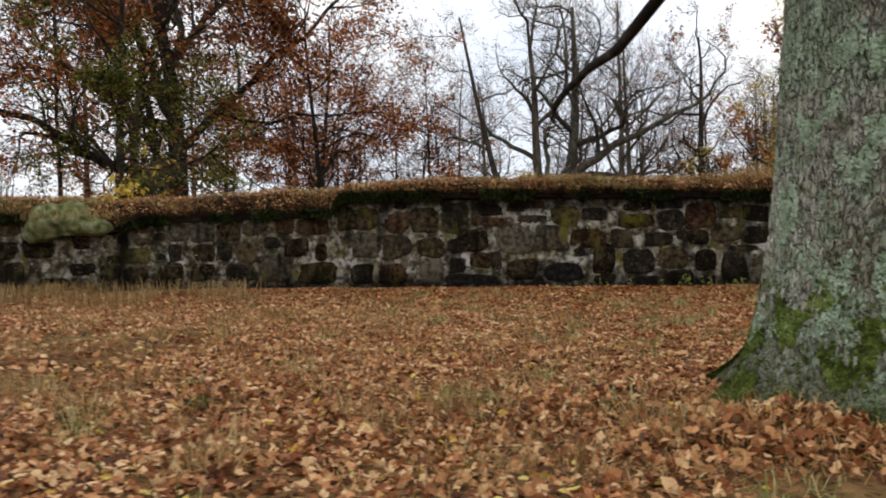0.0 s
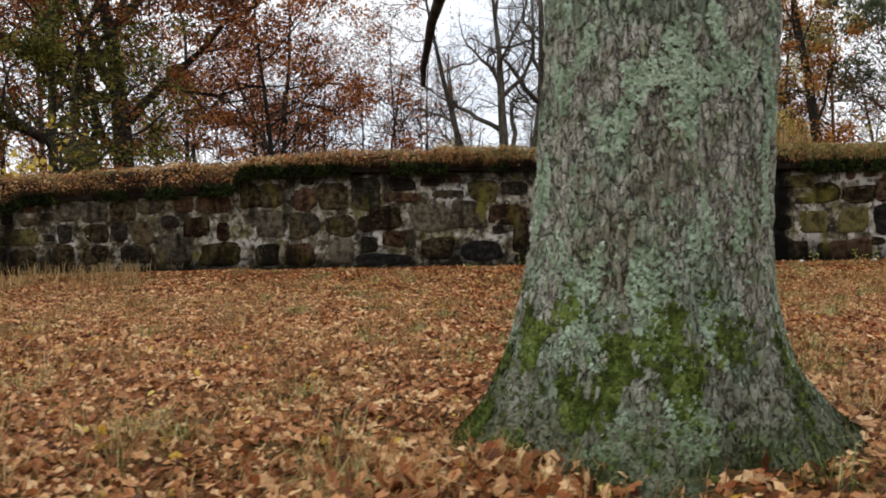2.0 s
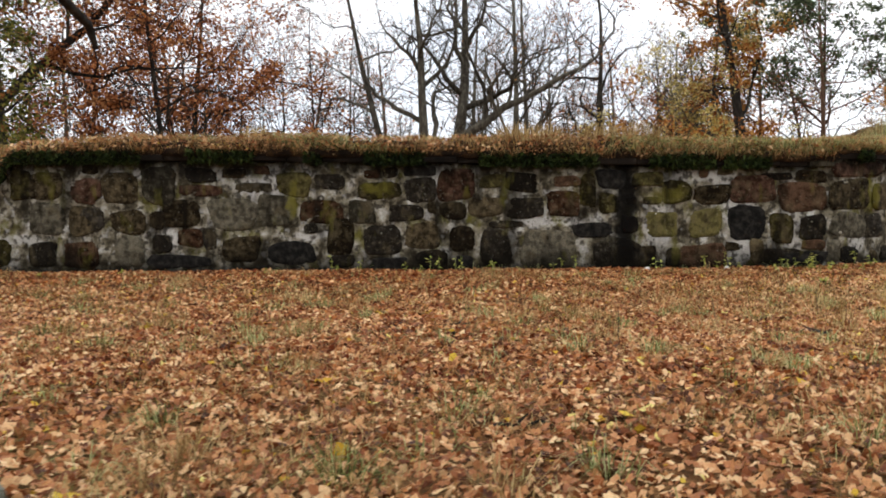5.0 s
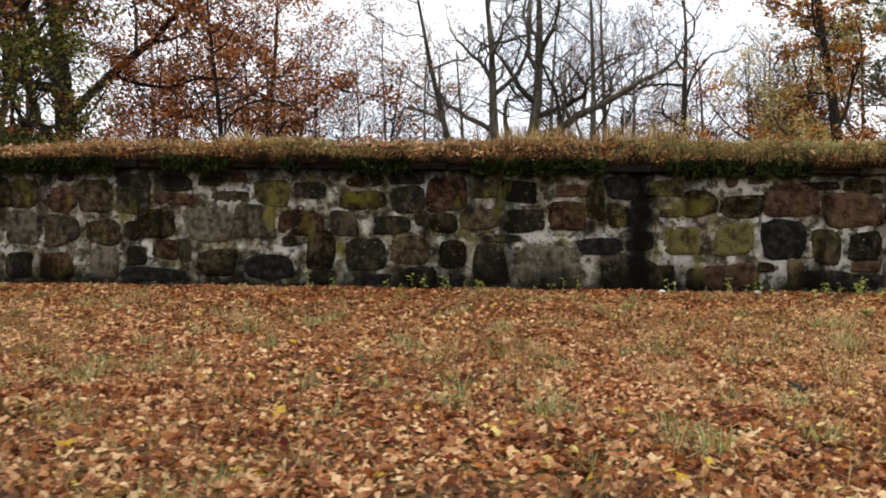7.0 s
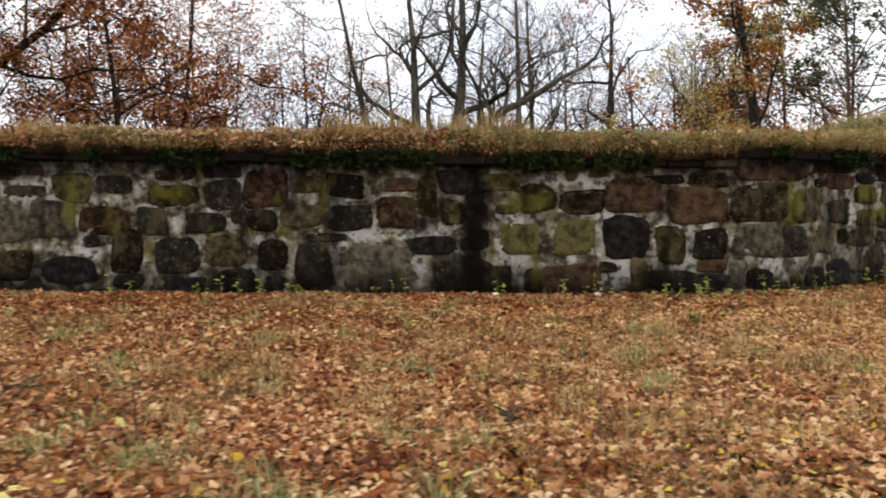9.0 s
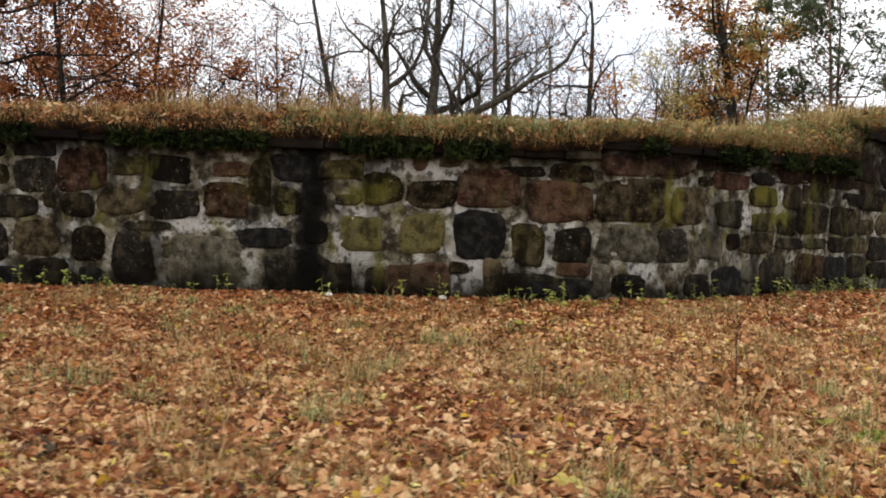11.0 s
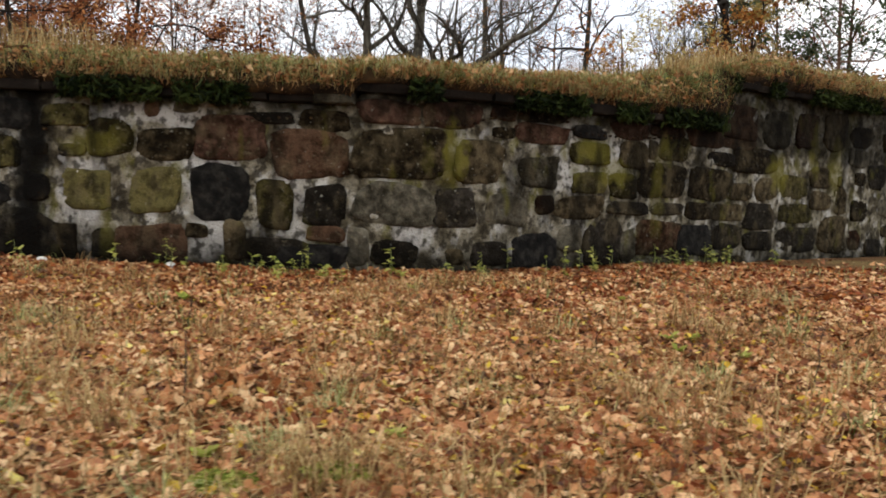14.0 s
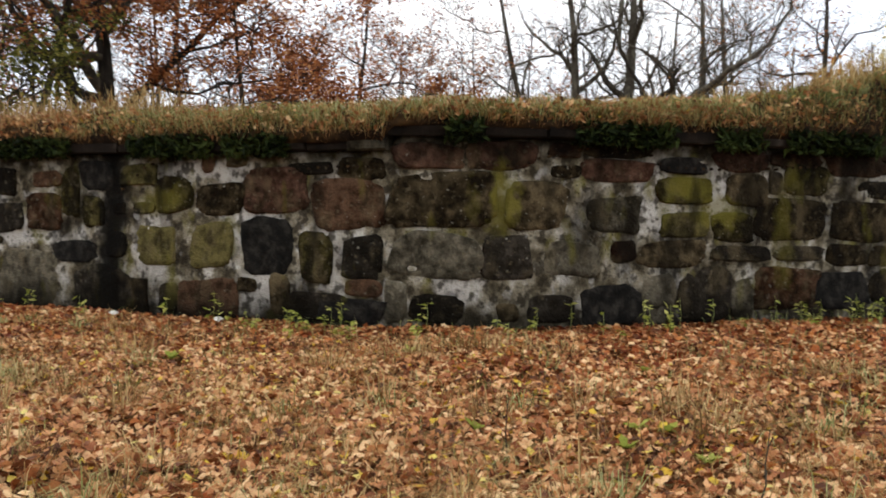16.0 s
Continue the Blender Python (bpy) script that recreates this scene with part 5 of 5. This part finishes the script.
    def grass(n, band, mat, name, label, size, cut, seed, lean=.6, f=.5):
        p = keep_front(on_land(rng, n, *band, lift=-.01), .08)
        p = p[[noise.noise(Vector((q[0] * f, q[1] * f * 1.6, seed))) > cut for q in p]]
        blades(name, p, np.zeros((len(p), 2)), rng, size, mat, label, lean=lean)

    grass(60000, (-8, 22, -20, -1), M_STRAW, "dry_grass", "thin dry grass growing through the leaves", .15, .03, 4, lean=.9)
    grass(40000, (-16, 22, -20, -1), M_RUST_GRASS, "brown_grass", "withered brown grass between the leaves", .12, .0, 9, lean=.8)
    grass(36000, (-10, 22, -20, -.2), M_GREEN_GRASS, "green_tufts", "short green tufts of grass between the leaves", .12, .22, 12, f=.9)
    grass(9000, (11, 24, -9, -2.6), M_STRAW, "dry_grass", "bleached grass threaded through the leaves", .13, -.05, 24, lean=.9)
    grass(9000, (11, 24, -9, -1), M_GREEN_GRASS, "green_tufts", "young green grass between the leaves", .10, .12, 31, f=.9)
    grass(4200, (6, 26, -1.6, 4), M_GREEN_GRASS, "green_tufts", "green weeds along the foot of the wall", .16, -.1, 17)
    grass(2600, (-12, -3, -4, -.4), M_STRAW, "dry_grass", "long dry grass at the foot of the low wall", .4, -.3, 19, lean=.3)


litter()


# ---- weeds and seedlings by the wall ----
def seedlings():
    rng = np.random.default_rng(44)
    leaf = np.array([(0, 0, 0), (.4, -.28, .08), (1, 0, -.05), (.4, .28, .08)])
    for k in range(70):
        s = rng.uniform(14, 24) if k < 30 else rng.uniform(8, 24) if k < 60 else rng.uniform(-2, 8)
        x, y, nx, ny = along(s)
        d = rng.uniform(.12, 1.3)
        px, py = x + nx * d, y + ny * d
        weed = tagged(new("seedling"), "small yellow-green seedling among the leaves at the foot of the wall", "weed", "weeds at the wall")
        weed.location = (px, py, float(land(px, py)))
        h = rng.uniform(.12, .42)
        v, f = tubes([(np.array([0, 0, -.02]), np.array([.02, 0, h * .5]), .005, .004), (np.array([.02, 0, h * .5]), np.array([.0, .02, h]), .004, .002)], 4)
        mesh_object("stem", v, f, M_GREEN_GRASS, weed)
        n = rng.integers(6, 13)
        off = np.stack([rng.normal(0, .015, n), rng.normal(0, .015, n), rng.uniform(.3, 1, n) * h], 1)
        v = np.einsum("nij,kj->nki", turns(rng, n, .35, .075, .7, 1.5), leaf) + off[:, None]
        mesh_object("leaves", v.reshape(-1, 3), [(4 * i, 4 * i + 1, 4 * i + 2, 4 * i + 3) for i in range(n)], M_WEED, weed)


seedlings()


def broad_weed(x, y, k):
    """A low rosette of broad yellowing leaves."""
    rng = np.random.default_rng(70 + k)
    weed = tagged(new("broad_weed"), "low plant with broad yellow-green leaves among the fallen leaves", "weed", "broad weeds")
    weed.location = (x, y, float(land(x, y)))
    outline = [(0, 0, 0), (.25, -.22, .10), (.6, -.34, .16), (1, 0, .05), (.6, .34, .14), (.25, .22, .10)]
    n = rng.integers(9, 15)
    for i in range(n):
        a, s, up = i * 2.4 + rng.uniform(-.3, .3), rng.uniform(.05, .10), rng.uniform(.2, .9)
        v = []
        for px, py, pz in outline:
            px, py, pz = px * s, py * s, .02 + pz * s + px * s * up
            v.append((px * math.cos(a) - py * math.sin(a), px * math.sin(a) + py * math.cos(a), pz))
        mesh_object("leaf", v, [(0, 1, 5), (1, 2, 4, 5), (2, 3, 4)], M_WEED, weed)


for k, (x, y) in enumerate(((17.2, -6.6), (17.8, -6.75), (18.05, -6.1), (19.8, -1.5), (20.2, -3.2), (15.2, -2.3), (20.0, -3.6), (19.0, -3.6), (17.5, -1.5), (20.0, -3.2), (20.5, -3.7), (9.6, -4.2), (11.5, -2.4))):
    broad_weed(x, y, k)


def dead_stalk(x, y, h, k):
    rng = np.random.default_rng(90 + k)
    stalk = tagged(new("dead_stalk"), "thin upright dead brown plant stalk standing in the leaves", "stalk", "dead stalks")
    stalk.location = (x, y, float(land(x, y)))
    p, segs = np.array([0, 0, -.03]), []
    for i in range(5):
        q = p + np.array([rng.normal(0, .012), rng.normal(0, .012), h / 5])
        segs.append((p, q, .006 - .0008 * i, .0052 - .0008 * i))
        p = q
    v, f = chained(segs, 5)
    mesh_object("stem", v, f, M_TRUNK_DARK, stalk)
    for i in range(3):
        b = segs[1 + i][1]
        v, f = chained([(b, b + np.array([rng.normal(0, .06), rng.normal(0, .06), .08]), .003, .0015)], 4)
        mesh_object("side_shoot", v, f, M_TRUNK_DARK, stalk)


for k, (x, y, h) in enumerate(((16.77, -5.87, .75), (9.9, -8.8, .5), (13.2, -6.4, .45), (14.8, -4.0, .4), (19.3, -3.9, .4), (20.8, -4.4, .45), (11.7, -6.6, .35))):
    dead_stalk(x, y, h, k)


def fallen_twig(x, y, turn, length, r=.018):
    rng = np.random.default_rng(int(abs(x * 10)) + 3)
    pts = [np.array([i * length / 5, rng.normal(0, .03), .02 + .03 * abs(rng.normal())]) for i in range(6)]
    segs = [(a, b, r * (1 - .12 * i), r * (1 - .12 * (i + 1))) for i, (a, b) in enumerate(zip(pts, pts[1:]))]
    segs.append((pts[2], pts[2] + np.array([.12, .14, .05]), r * .6, r * .3))
    v, f = tubes(segs, 6)
    ob = tagged(mesh_object("fallen_twig", v, f, M_TRUNK_DARK, None, True), "short dead twig lying on the fallen leaves", "twig")
    ob.matrix_basis = pose(x, y, float(land(x, y)), 0, 0, turn)


def pale_stone(x, y):
    bm = bmesh.new()
    bmesh.ops.create_icosphere(bm, subdivisions=2, radius=.06)
    for v in bm.verts:
        v.co = Vector((v.co.x * 1.2, v.co.y, v.co.z * .8)) * (1 + .3 * noise.noise(v.co * 20))
    me = bpy.data.meshes.new("pale_stone")
    bm.to_mesh(me)
    bm.free()
    me.materials.append(M_LIME)
    ob = tagged(new("pale_stone", me), "small white lump of fallen lime mortar by the stone wall", "stone")
    ob.location = (x, y, float(land(x, y)) + .03)


def moss_clump(x, y, r):
    """A low cushion of yellow-green moss shoots."""
    rng = np.random.default_rng(int(x * 100))
    n = 900
    a, q = rng.uniform(0, 6.28, n), np.sqrt(rng.random(n))
    p = np.stack([np.cos(a) * q * r, np.sin(a) * q * r * .7, .02 + .25 * r * (1 - q * q) + rng.normal(0, .006, n)], 1)
    turn = turns(rng, n, .7, .04, .5, 1.5)
    v = np.einsum("nij,kj->nki", turn, ROUND_LEAF) + p[:, None]
    me = mesh_object("moss_clump", v.reshape(-1, 3), [(4 * i, 4 * i + 1, 4 * i + 2, 4 * i + 3) for i in range(n)], M_WEED)
    tagged(me, "low cushion of yellow-green moss among the fallen leaves", "moss", "moss cushions")
    me.location = (x, y, float(land(x, y)))


def grey_stone(x, y, turn, w, d, h, label):
    bm = bmesh.new()
    bmesh.ops.create_icosphere(bm, subdivisions=3, radius=1)
    for v in bm.verts:
        p = v.co.copy()
        k = 1 + .22 * noise.noise(p * 1.3 + Vector((x, 0, 0))) + .05 * noise.noise(p * 4)
        v.co = Vector((p.x * w / 2 * k, p.y * d / 2 * k, max(p.z, -.4) * h * k))
    me = bpy.data.meshes.new("ground_stone")
    bm.to_mesh(me)
    bm.free()
    me.materials.append(M_LOOSE)
    me.shade_smooth()
    ob = tagged(new("ground_stone", me), label, "stone")
    ob.matrix_basis = pose(x, y, float(land(x, y)) + .015, 0, 0, turn)


for x, y, r in ((17.42, -6.9, 0.16), (17.9, -6.74, 0.16), (17.73, -7.48, 0.16)):
    moss_clump(x, y, r)
grey_stone(17.82, -7.29, 20, .24, .16, .05, "flat dark grey stone lying among the leaves")
grey_stone(8.1, -8.08, 50, .13, .09, .05, "small black clod of earth on the fallen leaves")
bpy.data.objects["ground_stone.001"].data.materials[0] = M_CLOD
pale_stone(12.35, -.28)
pale_stone(14.1, -.2)


def drill_holes():
    """Rows of small drill holes in the mortar joints; dark discs imitate their shade."""
    verts, faces = [], []
    for row in HOLES:
        s0, s1 = row[0][0], row[-1][0]
        n = int((s1 - s0) / .13)
        for k in range(n + 1):
            s = s0 + (s1 - s0) * k / n
            x, y, nx, ny = along(s)
            z = level(row, s) + .02 * wob(s, 1, 1, 9)
            d, r = .062, .019
            first = len(verts)
            for q in range(7):
                a = q * 2 * math.pi / 7
                verts.append((x - ny * r * math.cos(a) + nx * d, y + nx * r * math.cos(a) + ny * d, z + r * math.sin(a)))
            for q in range(7):
                a = q * 2 * math.pi / 7
                verts.append((x - ny * r * math.cos(a) * .6 + nx * (d - .1), y + nx * r * math.cos(a) * .6 + ny * (d - .1), z + r * .6 * math.sin(a)))
            faces += [(first + q, first + (q + 1) % 7, first + 7 + (q + 1) % 7, first + 7 + q) for q in range(7)]
            faces.append(tuple(first + q for q in range(7)))
    tagged(mesh_object("drill_holes", verts, faces, M_PEAT), "rows of small drill holes in mortar joints, shade as dark discs", "holes", kind="stuff")


drill_holes()

for spec in TWIGS:
    fallen_twig(*spec)

make_stones()
